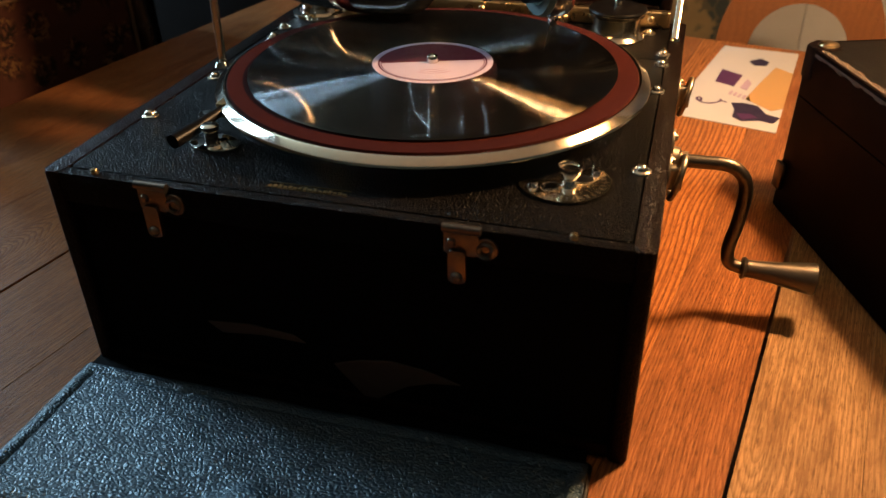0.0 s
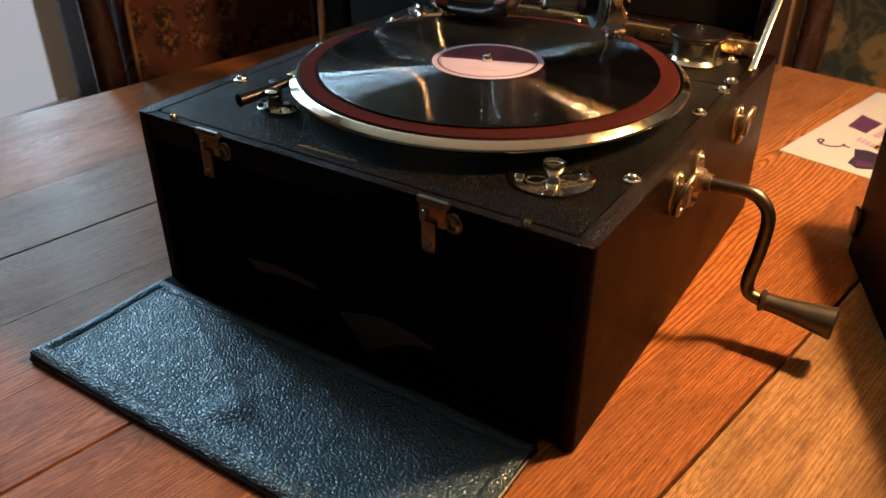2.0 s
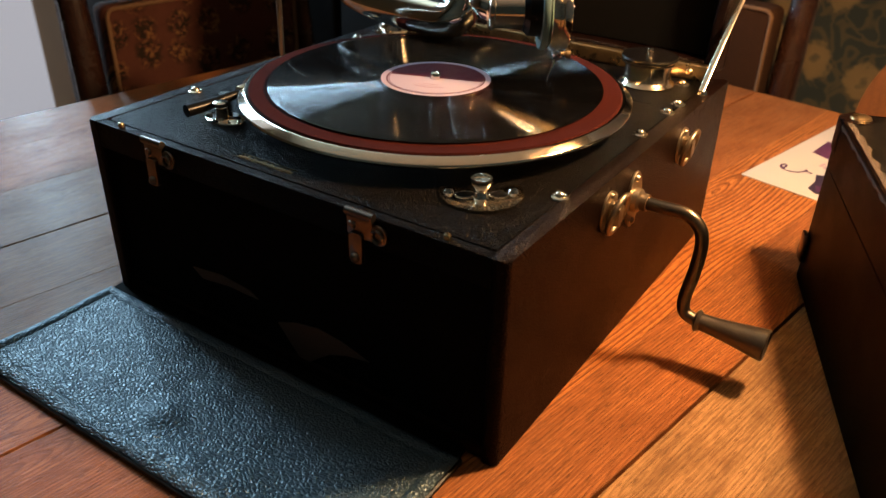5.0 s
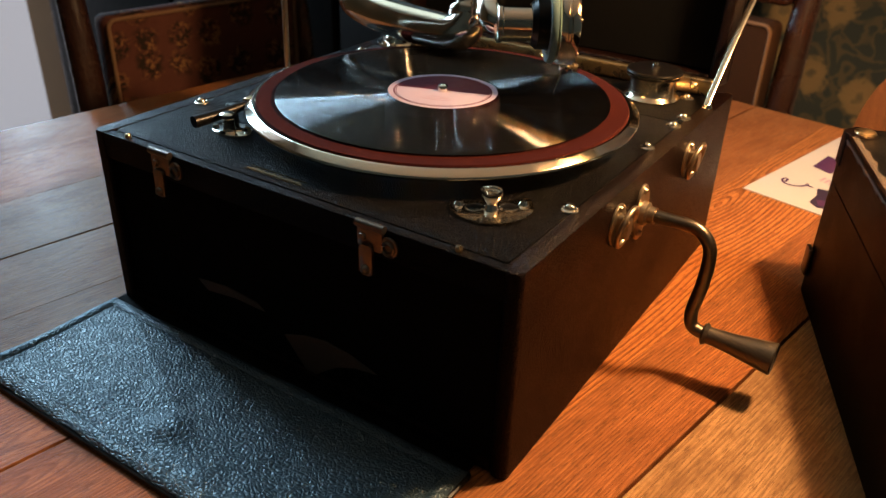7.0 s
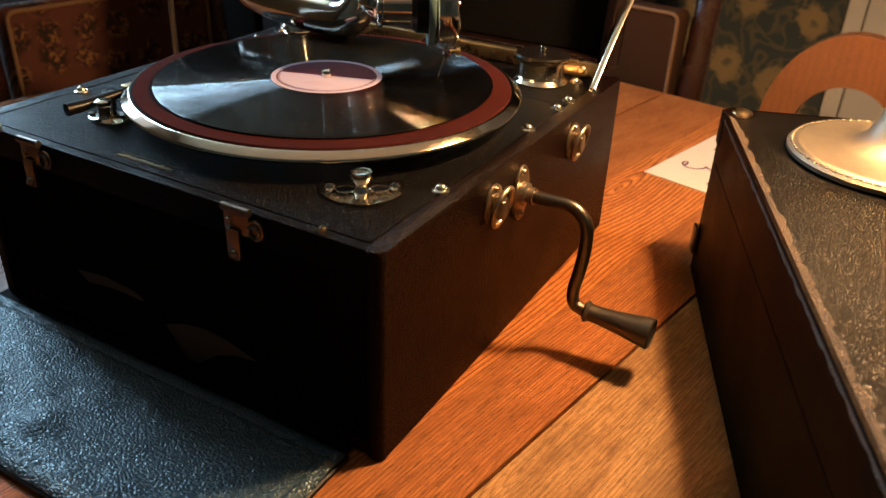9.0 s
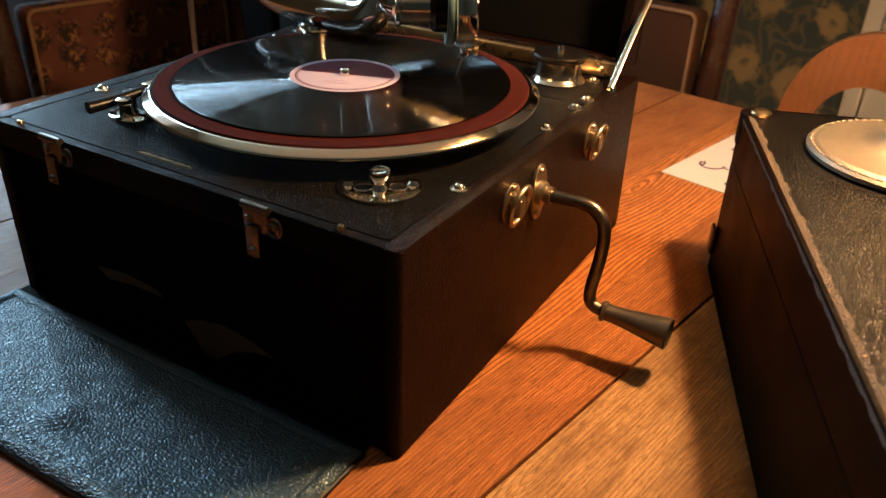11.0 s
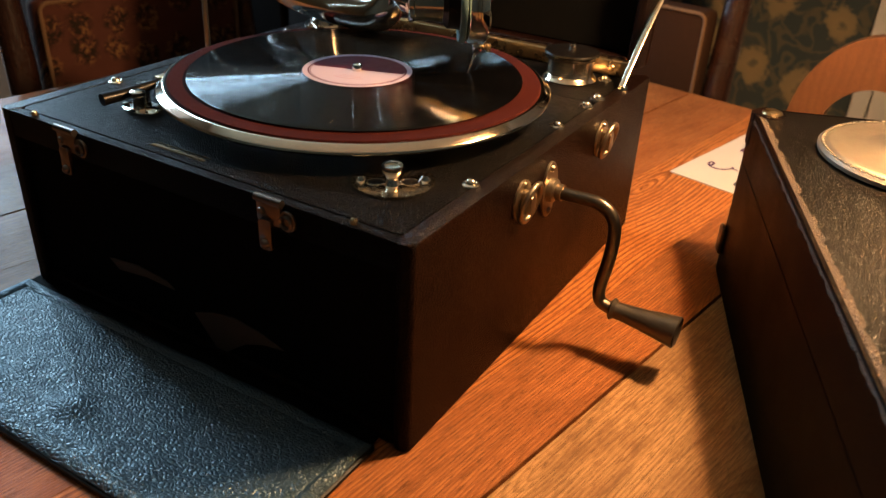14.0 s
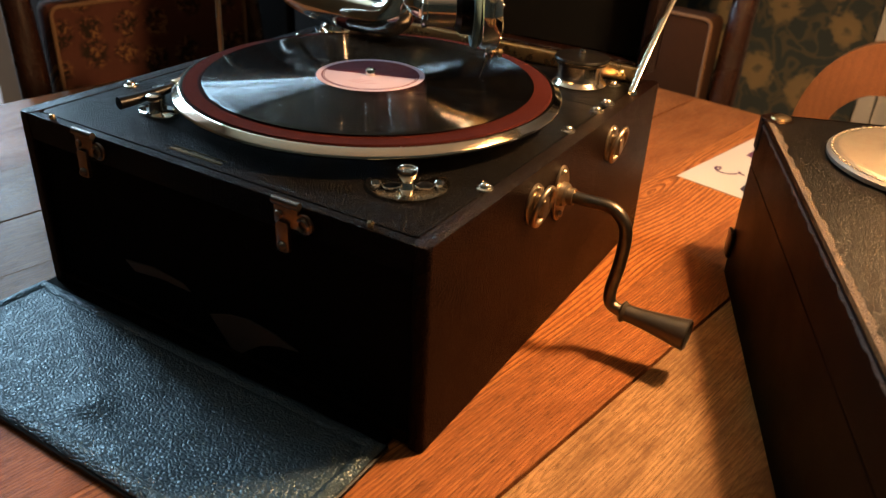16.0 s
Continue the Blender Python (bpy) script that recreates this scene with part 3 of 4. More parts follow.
# a second, fainter spot of light, painted the same way
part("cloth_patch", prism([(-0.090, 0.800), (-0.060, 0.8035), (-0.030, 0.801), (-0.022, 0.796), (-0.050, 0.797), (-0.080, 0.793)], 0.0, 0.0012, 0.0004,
                          Matrix(((1, 0, 0, 0), (0, 0, -1, 0.0058), (0, 1, 0, 0), (0, 0, 0, 1)))), LIT_CLOTH, gram)

# rubbed top edge of the case, with its white glint put into the colour
for name, along in (("front", [(-0.176 + 0.352 * k / 60, 0.0011, DECK_Z - 0.0009) for k in range(61)]), ("side", [(W / 2 - 0.0010, 0.004 + 0.36 * k / 60, DECK_Z - 0.0008) for k in range(61)])):
    rubbed = [0.00022 + 0.00055 * max(0.0, noise.noise((k * 0.7, len(name), 2.0)) + 0.25) for k in range(61)]
    part("rubbed_edge", tube(along, rubbed, 6, 1), RUBBED_GLINT, gram, "thin greyed worn edge, its glint put into the colour")

# deck boards, set in the rim with a groove round them
part("motor_board", prism(rounded(-W / 2 + wall_t + 0.0012, W / 2 - wall_t - 0.0012, 0.0090, 0.2865, 0.003), DECK_Z - 0.012, DECK_Z - 0.0002, 0.0012), DECK, gram, "grained black leatherette deck")
part("rear_board", prism(rounded(-W / 2 + wall_t + 0.0012, W / 2 - wall_t - 0.0012, 0.2882, D - wall_t - 0.001, 0.003), DECK_Z - 0.012, DECK_Z - 0.0004, 0.0012), DECK, gram)
part("inner_floor", block(-W / 2 + wall_t, W / 2 - wall_t, 0.0105, D - wall_t, DECK_Z - 0.018, DECK_Z - 0.0125), BLACK, gram)

# lid, open and leaning back a little
LEAN_LID = Matrix.Translation((0, D - 0.004, DECK_Z + 0.004)) @ pose(0, 0, 0, -8, 0, 0)
LW = 0.1655
lid = part("lid", block(-W / 2, LW, 0.030, 0.038, 0.0, 0.385, 0.003, 2, LEAN_LID), CASE, gram, "open black lid with a matt black lining")
part("lid_lining", block(-W / 2 + 0.011, LW - 0.011, 0.0265, 0.0295, 0.011, 0.374, 0.0, 2, LEAN_LID), BLACK, lid)
for x0, x1 in ((-W / 2, -W / 2 + 0.010), (LW - 0.010, LW)):
    part("lid_side", block(x0, x1, 0.0, 0.0298, 0.0, 0.385, 0.002, 2, LEAN_LID), CASE, lid, "brown-black leatherette lid side")
part("lid_edge", block(-W / 2 + 0.0102, LW - 0.0102, 0.0, 0.0295, 0.0, 0.0098, 0.002, 2, LEAN_LID), CASE, lid)
part("lid_edge", block(-W / 2 + 0.0102, LW - 0.0102, 0.0, 0.0295, 0.3752, 0.385, 0.002, 2, LEAN_LID), CASE, lid)
part("record_clip", tube([(-0.150, 0.40, 0.985), (-0.142, 0.398, 0.972), (-0.128, 0.398, 0.968), (-0.116, 0.40, 0.972)], 0.0022, 8, 6), IRON, lid, "dark bent wire clip")

# brass bar along the hinge
bar = part("hinge_bar", block(-0.165, 0.166, 0.366, 0.374, DECK_Z + 0.0002, DECK_Z + 0.0145, 0.002, 3), BRASS, gram, "brass bar along the hinge")
for x in (-0.10, 0.0, 0.10, 0.150):
    part("rivet", lathe([(0, 0.0024), (0.002, 0.0022), (0.0034, 0.0), (0, 0)], 14, toward((x, 0.3662, DECK_Z + 0.0075), (0, -1, 0))), BRASS, bar)


def flat_stay(points, width, name, label):
    return part(name, tube(points, width, 10, 6, 0.28), SATIN, gram, label)


flat_stay([(0.172, 0.334, DECK_Z + 0.003), (0.1722, 0.372, DECK_Z + 0.037), (0.1722, 0.412, DECK_Z + 0.067), (0.1720, 0.450, DECK_Z + 0.092), (0.1720, 0.486, DECK_Z + 0.114)], 0.0027, "lid_stay", "nickel lid stay")
part("stay_pivot", lathe([(0, 0.004), (0.003, 0.0035), (0.0045, 0.0), (0, 0.0)], 16, pose(0.1722, 0.338, DECK_Z + 0.0002)), CHROME, gram)
flat_stay([(-0.165, 0.191, DECK_Z + 0.002), (-0.165, 0.192, DECK_Z + 0.06), (-0.165, 0.195, DECK_Z + 0.12), (-0.165, 0.203, DECK_Z + 0.20)], 0.0036, "lid_stay", "upright nickel lid stay")
flat_stay([(-0.165, 0.203, DECK_Z + 0.198), (-0.165, 0.30, DECK_Z + 0.20), (-0.168, 0.43, DECK_Z + 0.19)], 0.0036, "stay_link", "")
part("stay_pivot", lathe([(0, 0.005), (0.004, 0.004), (0.006, 0.0), (0, 0.0)], 18, pose(-0.165, 0.189, DECK_Z + 0.0002)), CHROME, gram)


def screw(x, y, r=0.0060, cup=True):
    """A raised screw head in its cup washer."""
    m = pose(x, y, DECK_Z)
    prof = [(0, 0.0), (r, 0.0), (r * 0.96, 0.0007), (r * 0.72, 0.0013), (r * 0.62, 0.0009), (r * 0.52, 0.0028), (r * 0.28, 0.0040), (0, 0.0043)]
    ob = part("screw", lathe(prof, 20, m), SATIN, gram)
    part("slot", block(x - r * 0.42, x + r * 0.42, y - 0.0004, y + 0.0004, DECK_Z + 0.0036, DECK_Z + 0.0045, 0.0, 2), IRON, ob)


for x, y in ((0.165, 0.089), (0.165, 0.219), (0.165, 0.2755), (0.165, 0.2995), (-0.164, 0.089), (-0.158, 0.166), (-0.158, 0.265), (-0.162, 0.293), (0.150, 0.352)):
    screw(x, y)
for x, y in ((0.138, 0.0045), (-0.146, 0.0045)):
    part("stop_pin", lathe([(0, 0), (0.0022, 0), (0.0023, 0.0022), (0.0016, 0.0032), (0, 0.0034)], 14, pose(x, y, DECK_Z - 0.0003)), BRASS, gram, "small brass pin")

# maker's mark in faded gold, not to be read
mark = part("maker_mark", block(-0.040, 0.010, 0.0155, 0.0157, DECK_Z, DECK_Z + 0.0003), GOLD_INK, gram, "faded gold printed maker's mark")
for k in range(16):
    x = -0.039 + k * 0.00305
    h = 0.0018 + 0.0016 * ((k * 7) % 5) / 4
    part("print_bar", block(x, x + 0.0021, 0.0166, 0.0166 + h, DECK_Z - 0.0001, DECK_Z + 0.0003), GOLD_INK, mark)
part("print_bar", block(-0.040, 0.010, 0.0215, 0.0218, DECK_Z - 0.0001, DECK_Z + 0.0003), GOLD_INK, mark)

# turntable
CX, CY = 0.011, 0.178
PZ = DECK_Z + 0.0195
platter = part("turntable", lathe([(0, PZ - 0.004), (0.132, PZ - 0.004), (0.1430, PZ - 0.0006), (0.1440, PZ - 0.0002), (0.1450, PZ - 0.0004), (0.1455, PZ - 0.0008), (0.1500, PZ - 0.0036), (0.1506, PZ - 0.0042), (0.1509, PZ - 0.0052), (0.1504, PZ - 0.0064), (0.1485, PZ - 0.0076), (0.05, PZ - 0.010), (0.0, PZ - 0.010)], 144, pose(CX, CY, 0)), RIM, gram, "bevelled nickel turntable rim")
part("felt", lathe([(0, PZ - 0.003), (0.1422, PZ - 0.003), (0.1428, PZ - 0.0008), (0.1420, PZ + 0.0006), (0.100, PZ + 0.0010), (0, PZ + 0.0010)], 144, pose(CX, CY, 0)), FELT, platter, "brick-red felt turntable cover")
part("axle", lathe([(0, DECK_Z - 0.001), (0.012, DECK_Z - 0.001), (0.010, PZ - 0.010), (0, PZ - 0.010)], 24, pose(CX, CY, 0)), IRON, platter)
part("spindle", lathe([(0, PZ), (0.0040, PZ), (0.0042, PZ + 0.0058), (0.0036, PZ + 0.0076), (0.0018, PZ + 0.0086), (0, PZ + 0.0087)], 20, pose(CX, CY, 0)), CHROME, platter, "domed nickel spindle")

# the record lies on the felt
disc = thing("record", (CX, CY, PZ + 0.0011), "black shellac record with a maroon and pink label on the turntable", "record")
RZ = PZ + 0.0011
prof = [(0.0040, RZ), (0.1265, RZ), (0.1284, RZ + 0.0008), (0.1284, RZ + 0.0014), (0.1274, RZ + 0.0021), (0.1225, RZ + 0.0018), (0.1218, RZ + 0.0018), (0.0500, RZ + 0.0018)]
prof += [(0.0490, RZ + 0.0018), (0.0487, RZ + 0.0016), (0.0481, RZ + 0.0018), (0.0470, RZ + 0.0018), (0.0436, RZ + 0.0018), (0.0040, RZ + 0.0018), (0.0040, RZ)]
part("disc", lathe(prof, 160, pose(CX, CY, 0)), RECORD, disc)


def sector(r0, r1, a0, a1, z, thick, steps=40):
    bm = bmesh.new()
    rows = []
    for i in range(steps + 1):
        a = radians(a0 + (a1 - a0) * i / steps)
        c, s = math.cos(a), math.sin(a)
        rows.append([bm.verts.new((CX + r * c, CY + r * s, h)) for r, h in ((r0, z), (r1, z), (r1, z + thick), (r0, z + thick))])
    for a, b in zip(rows, rows[1:]):
        for k in range(4):
            bm.faces.new((a[k], a[(k + 1) % 4], b[(k + 1) % 4], b[k]))
    return bm


LZ = RZ + 0.0019
label = part("label", sector(0.0040, 0.0425, 0, 360, LZ - 0.0001, 0.00025, 96), LABEL_DARK, disc, "maroon paper label")
part("label_ring", sector(0.0385, 0.0425, 0, 360, LZ + 0.0001, 0.00018, 96), LABEL_PINK, label, "pink outer ring")
part("label_half", sector(0.0045, 0.0360, 200, 380, LZ + 0.0001, 0.00018, 60), LABEL_PINK, label, "pink lower half of the label")
part("label_line", sector(0.0366, 0.0372, 195, 385, LZ + 0.0001, 0.00018, 60), LABEL_PINK, label)
for k in range(3):
    r = 0.016 + 0.0036 * k
    part("print_bar", sector(r, r + 0.0007, 265 - 3 * k, 310 + 4 * k, LZ + 0.0003, 0.00008, 14), MAUVE, label)

# tone arm, sound box and needle
arm = part("tone_arm", tube([(-0.148, 0.342, DECK_Z + 0.006), (-0.160, 0.344, DECK_Z + 0.040), (-0.178, 0.328, DECK_Z + 0.052), (-0.172, 0.298, DECK_Z + 0.049), (-0.130, 0.284, DECK_Z + 0.043), (-0.070, 0.275, DECK_Z + 0.041), (-0.034, 0.270, DECK_Z + 0.044), (-0.024, 0.276, DECK_Z + 0.060)],
                           [0.016, 0.016, 0.0165, 0.0168, 0.0172, 0.0172, 0.0165, 0.015], 28, 10), CHROME, gram, "swan-necked nickel tone arm")
part("arm_flange", lathe([(0, 0.0), (0.026, 0.0), (0.0255, 0.003), (0.020, 0.0042), (0.019, 0.008), (0, 0.008)], 36, pose(-0.148, 0.342, DECK_Z + 0.0002)), CHROME, arm)
for a in (-110, 10, 130):
    part("screw", lathe([(0, 0.003), (0.002, 0.0026), (0.003, 0.0), (0, 0)], 12, pose(-0.148 + 0.022 * math.cos(radians(a)), 0.342 + 0.022 * math.sin(radians(a)), DECK_Z + 0.0030)), CHROME, arm)
SB = Vector((0.084, 0.231, DECK_Z + 0.075))
OUT = Vector((0.82, 0.57, 0.0)).normalized()
C0 = SB - OUT * 0.046
part("neck_ring", lathe([(0.013, -0.004), (0.018, -0.004), (0.0188, -0.002), (0.0188, 0.002), (0.018, 0.004), (0.013, 0.004)], 36, toward((-0.028, 0.278, DECK_Z + 0.060), (-0.2, 0.4, 0.9))), CHROME, arm)
part("neck", tube([(-0.026, 0.276, DECK_Z + 0.052), (-0.032, 0.288, DECK_Z + 0.080), (-0.026, 0.286, DECK_Z + 0.106), (-0.004, 0.260, DECK_Z + 0.110), (0.020, 0.228, DECK_Z + 0.092), (0.034, 0.208, DECK_Z + 0.079), tuple(C0)],
                  [0.0150, 0.0146, 0.0140, 0.0132, 0.0122, 0.0112, 0.0108], 24, 10), CHROME, arm, "bent nickel neck")
part("collar", lathe([(0.0, -0.006), (0.0128, -0.006), (0.0146, -0.005), (0.0146, -0.002), (0.0134, -0.0010), (0.0134, 0.022), (0.0, 0.022)], 36, toward(C0, OUT)), CHROME, arm)
part("gasket", lathe([(0, 0.020), (0.0150, 0.020), (0.0185, 0.024), (0.0190, 0.034), (0.0, 0.034)], 36, toward(C0, OUT)), EBONITE, arm, "black rubber mount")
box = part("sound_box", lathe([(0, -0.010), (0.022, -0.010), (0.028, -0.007), (0.0295, -0.004), (0.0295, -0.002), (0.0280, -0.0012), (0.0280, 0.0005), (0.0298, 0.0012), (0.0298, 0.0050), (0.0285, 0.0070), (0.0235, 0.0080), (0.0225, 0.0060), (0.012, 0.0045), (0.0, 0.0045)], 56, toward(SB, OUT)), CHROME, arm, "round nickel sound box")
part("rubber_ring", lathe([(0.0205, -0.0135), (0.0275, -0.0135), (0.0288, -0.0115), (0.0288, -0.0088), (0.0205, -0.0100), (0.0205, -0.0135)], 44, toward(SB, OUT)), GASKET, box, "grey-blue perished rubber ring")
for k in range(6):
    a = radians(60 * k + 20)
    side = OUT.cross(Vector((0, 0, 1)))
    p = SB + OUT * 0.0068 + (side * math.cos(a) + Vector((0, 0, 1)) * math.sin(a)) * 0.0258
    part("screw", lathe([(0, 0.0020), (0.0014, 0.0016), (0.0020, 0.0), (0, 0)], 12, toward(p, OUT)), CHROME, box)
low = SB - Vector((0, 0, 0.0285)) + OUT * 0.002
part("needle_holder", lathe([(0, 0.0), (0.0032, 0.0), (0.0038, 0.0015), (0.0038, 0.009), (0.0028, 0.0105), (0, 0.0105)], 18, toward(low - Vector((0, 0, 0.0085)), (0.05, 0.05, 1))), CHROME, box)
part("thumb_screw", lathe([(0, 0.0), (0.0018, 0.0), (0.0018, 0.004), (0.0036, 0.0045), (0.0036, 0.0075), (0, 0.0080)], 16, toward(low - Vector((0, 0, 0.004)) + OUT * 0.003, OUT)), BRASS, box)
part("stylus_bar", tube([tuple(SB + OUT * 0.0095), tuple(SB + OUT * 0.0105 - Vector((0, 0, 0.014))), tuple(SB + OUT * 0.006 - Vector((0, 0, 0.028)))], [0.0012, 0.0016, 0.0022], 10, 5), CHROME, box)
part("needle", tube([tuple(low - Vector((0, 0, 0.006))), (0.0815, 0.2275, RZ + 0.0019)], [0.0011, 0.0003], 8, 1), CHROME, box, "steel needle")

# needle cup with a black cap
CUP = pose(0.1235, 0.336, DECK_Z)
cup = part("needle_cup", lathe([(0, 0), (0.0236, 0), (0.0238, 0.0014), (0.0222, 0.0030), (0.0206, 0.0044), (0.0198, 0.0068), (0.0198, 0.0180), (0.0206, 0.0190), (0.0230, 0.0194), (0.0236, 0.0202), (0.0236, 0.0222), (0, 0.0222)], 48, CUP), POLISHED, gram, "nickel needle cup")
part("cap", lathe([(0, 0.0222), (0.0236, 0.0222), (0.0240, 0.0232), (0.0232, 0.0248), (0.013, 0.0262), (0, 0.0267)], 40, CUP), EBONITE, cup, "black ebonite cap")
part("cap_knob", lathe([(0, 0.0260), (0.0022, 0.0260), (0.0030, 0.0285), (0.0022, 0.0306), (0, 0.0312)], 16, CUP), POLISHED, cup)

# speed regulator: serrated quadrant plate with a thumb knob
RX, RY = 0.1235, 0.0640
ALONG, BACK = Vector((0.81, 0.585)), Vector((-0.585, 0.81))


def on_plate(a, b):
    """a along the plate's straight back edge, b away from its toothed front."""
    p = Vector((RX, RY)) + ALONG * a + BACK * b
    return (p.x, p.y)


pts = []
for k in range(97):
    a = radians(-164 + 222 * k / 96)
    r = 0.0268 if k % 2 else 0.0257
    pts.append((RX + r * math.cos(a), RY + r * math.sin(a)))
pts += [on_plate(0.016, 0.0075), on_plate(0.010, 0.0035), on_plate(0.0, 0.0065), on_plate(-0.010, 0.0035), on_plate(-0.016, 0.0075)]
plate = part("speed_regulator", prism(pts, DECK_Z - 0.0002, DECK_Z + 0.0015, 0.0003), POLISHED, gram, "serrated nickel speed plate")
for a in (-0.0200, 0.0200):
    part("screw", lathe([(0, 0.0030), (0.0020, 0.0026), (0.0034, 0.0), (0, 0)], 16, pose(*on_plate(a, -0.0002), DECK_Z + 0.0014)), CHROME, plate)
for a in (-0.0105, 0.0105):
    hole = prism(oval(0.0055, 0.0042), DECK_Z + 0.0014, DECK_Z + 0.0019, 0.0002, pose(*on_plate(a, -0.0040), 0, 0, 0, 36))
    # raised black oval: the shade of a hole is put into its colour
    part("plate_hole", hole, EBONITE, plate)
    rim = [(*on_plate(a + 0.0058 * math.cos(k * math.pi / 12), -0.0040 + 0.0045 * math.sin(k * math.pi / 12)), DECK_Z + 0.0017) for k in range(25)]
    part("hole_rim", tube(rim, 0.0005, 6, 1, 1.0, False), CHROME, plate)
for k in range(19):
    a = radians(-150 + 10.4 * k)
    c, d = math.cos(a), math.sin(a)
    part("scale_mark", tube([(RX + 0.0208 * c, RY + 0.0208 * d, DECK_Z + 0.0015), (RX + 0.0240 * c, RY + 0.0240 * d, DECK_Z + 0.0015)], 0.0003, 6, 1), IRON, plate)
part("thumb_knob", lathe([(0, 0.0014), (0.0050, 0.0014), (0.0042, 0.003), (0.0036, 0.0055), (0.0050, 0.0075), (0.0064, 0.0100), (0.0068, 0.0128), (0.0066, 0.0142), (0.0050, 0.0142), (0.0046, 0.0132), (0, 0.0130)], 28, pose(RX + 0.0035, RY - 0.0062, DECK_Z)), CHROME, plate, "knurled thumb knob")

# brake
brake = part("brake", prism(oval(0.0170, 0.0120, -0.0965, 0.0585), DECK_Z - 0.0002, DECK_Z + 0.0018, 0.0005), CHROME, gram, "oval nickel brake plate")
part("post", lathe([(0, 0.0018), (0.0048, 0.0018), (0.0042, 0.004), (0.0042, 0.0105), (0.0056, 0.0120), (0.0056, 0.0145), (0.004, 0.0156), (0, 0.0158)], 20, pose(-0.0965, 0.0555, DECK_Z)), CHROME, brake)
part("post", lathe([(0, 0.0018), (0.0040, 0.0018), (0.0040, 0.0125), (0.0052, 0.0135), (0.0050, 0.0155), (0, 0.0162)], 20, pose(-0.107, 0.070, DECK_Z)), CHROME, brake)
part("lever", tube([(-0.1105, 0.0355, DECK_Z + 0.0105), (-0.1075, 0.052, DECK_Z + 0.0110), (-0.1045, 0.068, DECK_Z + 0.0125), (-0.102, 0.080, DECK_Z + 0.0140)], [0.0046, 0.0042, 0.0036, 0.0030], 16, 5), EBONITE, brake, "black covered brake lever")
part("brake_pad", block(-0.106, -0.098, 0.080, 0.091, DECK_Z + 0.008, DECK_Z + 0.0185, 0.0012), BRASS, brake)
part("screw", lathe([(0, 0.0022), (0.002, 0.0018), (0.0026, 0.0), (0, 0)], 14, pose(-0.1095, 0.0545, DECK_Z + 0.0018)), IRON, brake)


# front latches
def latch(x):
    m = Matrix.Translation((x, -0.0002, DECK_Z)) @ Matrix(((1, 0, 0, 0), (0, 0, -1, 0), (0, 1, 0, 0), (0, 0, 0, 1)))
    base = part("latch", prism(rounded(-0.0100, 0.0085, -0.0155, 0.0005, 0.002), 0.0, 0.0022, 0.0006, m), NICKEL_OLD, gram, "tarnished nickel lid catch")
    part("roll", tube([(x - 0.0105, -0.0022, DECK_Z + 0.0006), (x + 0.0100, -0.0022, DECK_Z + 0.0006)], 0.0026, 14, 1), NICKEL_OLD, base)
    part("ear", prism(oval(0.0066, 0.0066, 0.0125, -0.0105), 0.0, 0.0018, 0.0005, m), NICKEL_OLD, base)
    part("ear_ring", lathe([(0.0026, 0.0), (0.0046, 0.0), (0.0050, 0.0012), (0.0040, 0.0022), (0.0028, 0.0016), (0.0026, 0.0)], 20, toward((x + 0.0128, -0.0020, DECK_Z - 0.0105), (0, -1, 0))), NICKEL_OLD, base)
    tongue = part("tongue", prism(rounded(-0.0072, 0.0024, -0.0325, -0.0120, 0.0022), 0.0020, 0.0046, 0.0010, m), NICKEL_OLD, base)
    part("stud", lathe([(0, 0.0034), (0.0018, 0.0030), (0.0030, 0.0016), (0.0034, 0.0), (0, 0)], 16, toward((x - 0.0024, -0.0046, DECK_Z - 0.0282), (0, -1, 0))), NICKEL_OLD, tongue)
    part("rivet", lathe([(0, 0.0022), (0.002, 0.0018), (0.003, 0.0), (0, 0)], 14, toward((x - 0.0060, -0.0022, DECK_Z - 0.0080), (0, -1, 0))), NICKEL_OLD, base)


latch(0.081)
latch(-0.1035)

# right side: strap rings and the crank's escutcheon
FACE = Matrix(((0, 0, 1, W / 2 + 0.0002), (1, 0, 0, 0), (0, 1, 0, 0), (0, 0, 0, 1)))


def strap_ring(y, z):
    m = FACE @ Matrix.Translation((y, z, 0))
    base = part("strap_plate", prism(oval(0.0125, 0.0150), 0.0, 0.0016, 0.0005, m), SIDE_NICKEL, gram, "oval brass-nickel strap plate")
    part("boss", prism(rounded(-0.0040, 0.0040, -0.0085, 0.0085, 0.003), 0.0016, 0.0095, 0.0020, m, 3), SIDE_NICKEL, base)
    ring = []
    for k in range(25):
        a = 2 * math.pi * k / 24
        ring.append(tuple(m @ Vector((0.0125 * math.cos(a) + 0.002, 0.0140 * math.sin(a) - 0.001, 0.0064 + 0.0030 * math.sin(a)))))
    part("ring", tube(ring, 0.0021, 10, 1, 1.0, False), SIDE_NICKEL, base)
    for dz in (-0.0118, 0.0118):
        part("rivet", lathe([(0, 0.002), (0.0016, 0.0017), (0.0024, 0.0), (0, 0)], 12, m @ Matrix.Translation((0.0, dz, 0.0015))), SIDE_NICKEL, base)


strap_ring(0.134, TOP + 0.125)
strap_ring(0.276, TOP + 0.125)
m = FACE @ Matrix.Translation((0.178, TOP + 0.117, 0))
crank_plate = part("crank_plate", prism(oval(0.0120, 0.0215), 0.0, 0.0020, 0.0006, m), SIDE_NICKEL, gram, "oval nickel crank escutcheon")
part("bush", lathe([(0, 0.002), (0.0090, 0.002), (0.0085, 0.006), (0.0062, 0.0075), (0.0062, 0.012), (0, 0.012)], 24, m), SIDE_NICKEL, crank_plate)
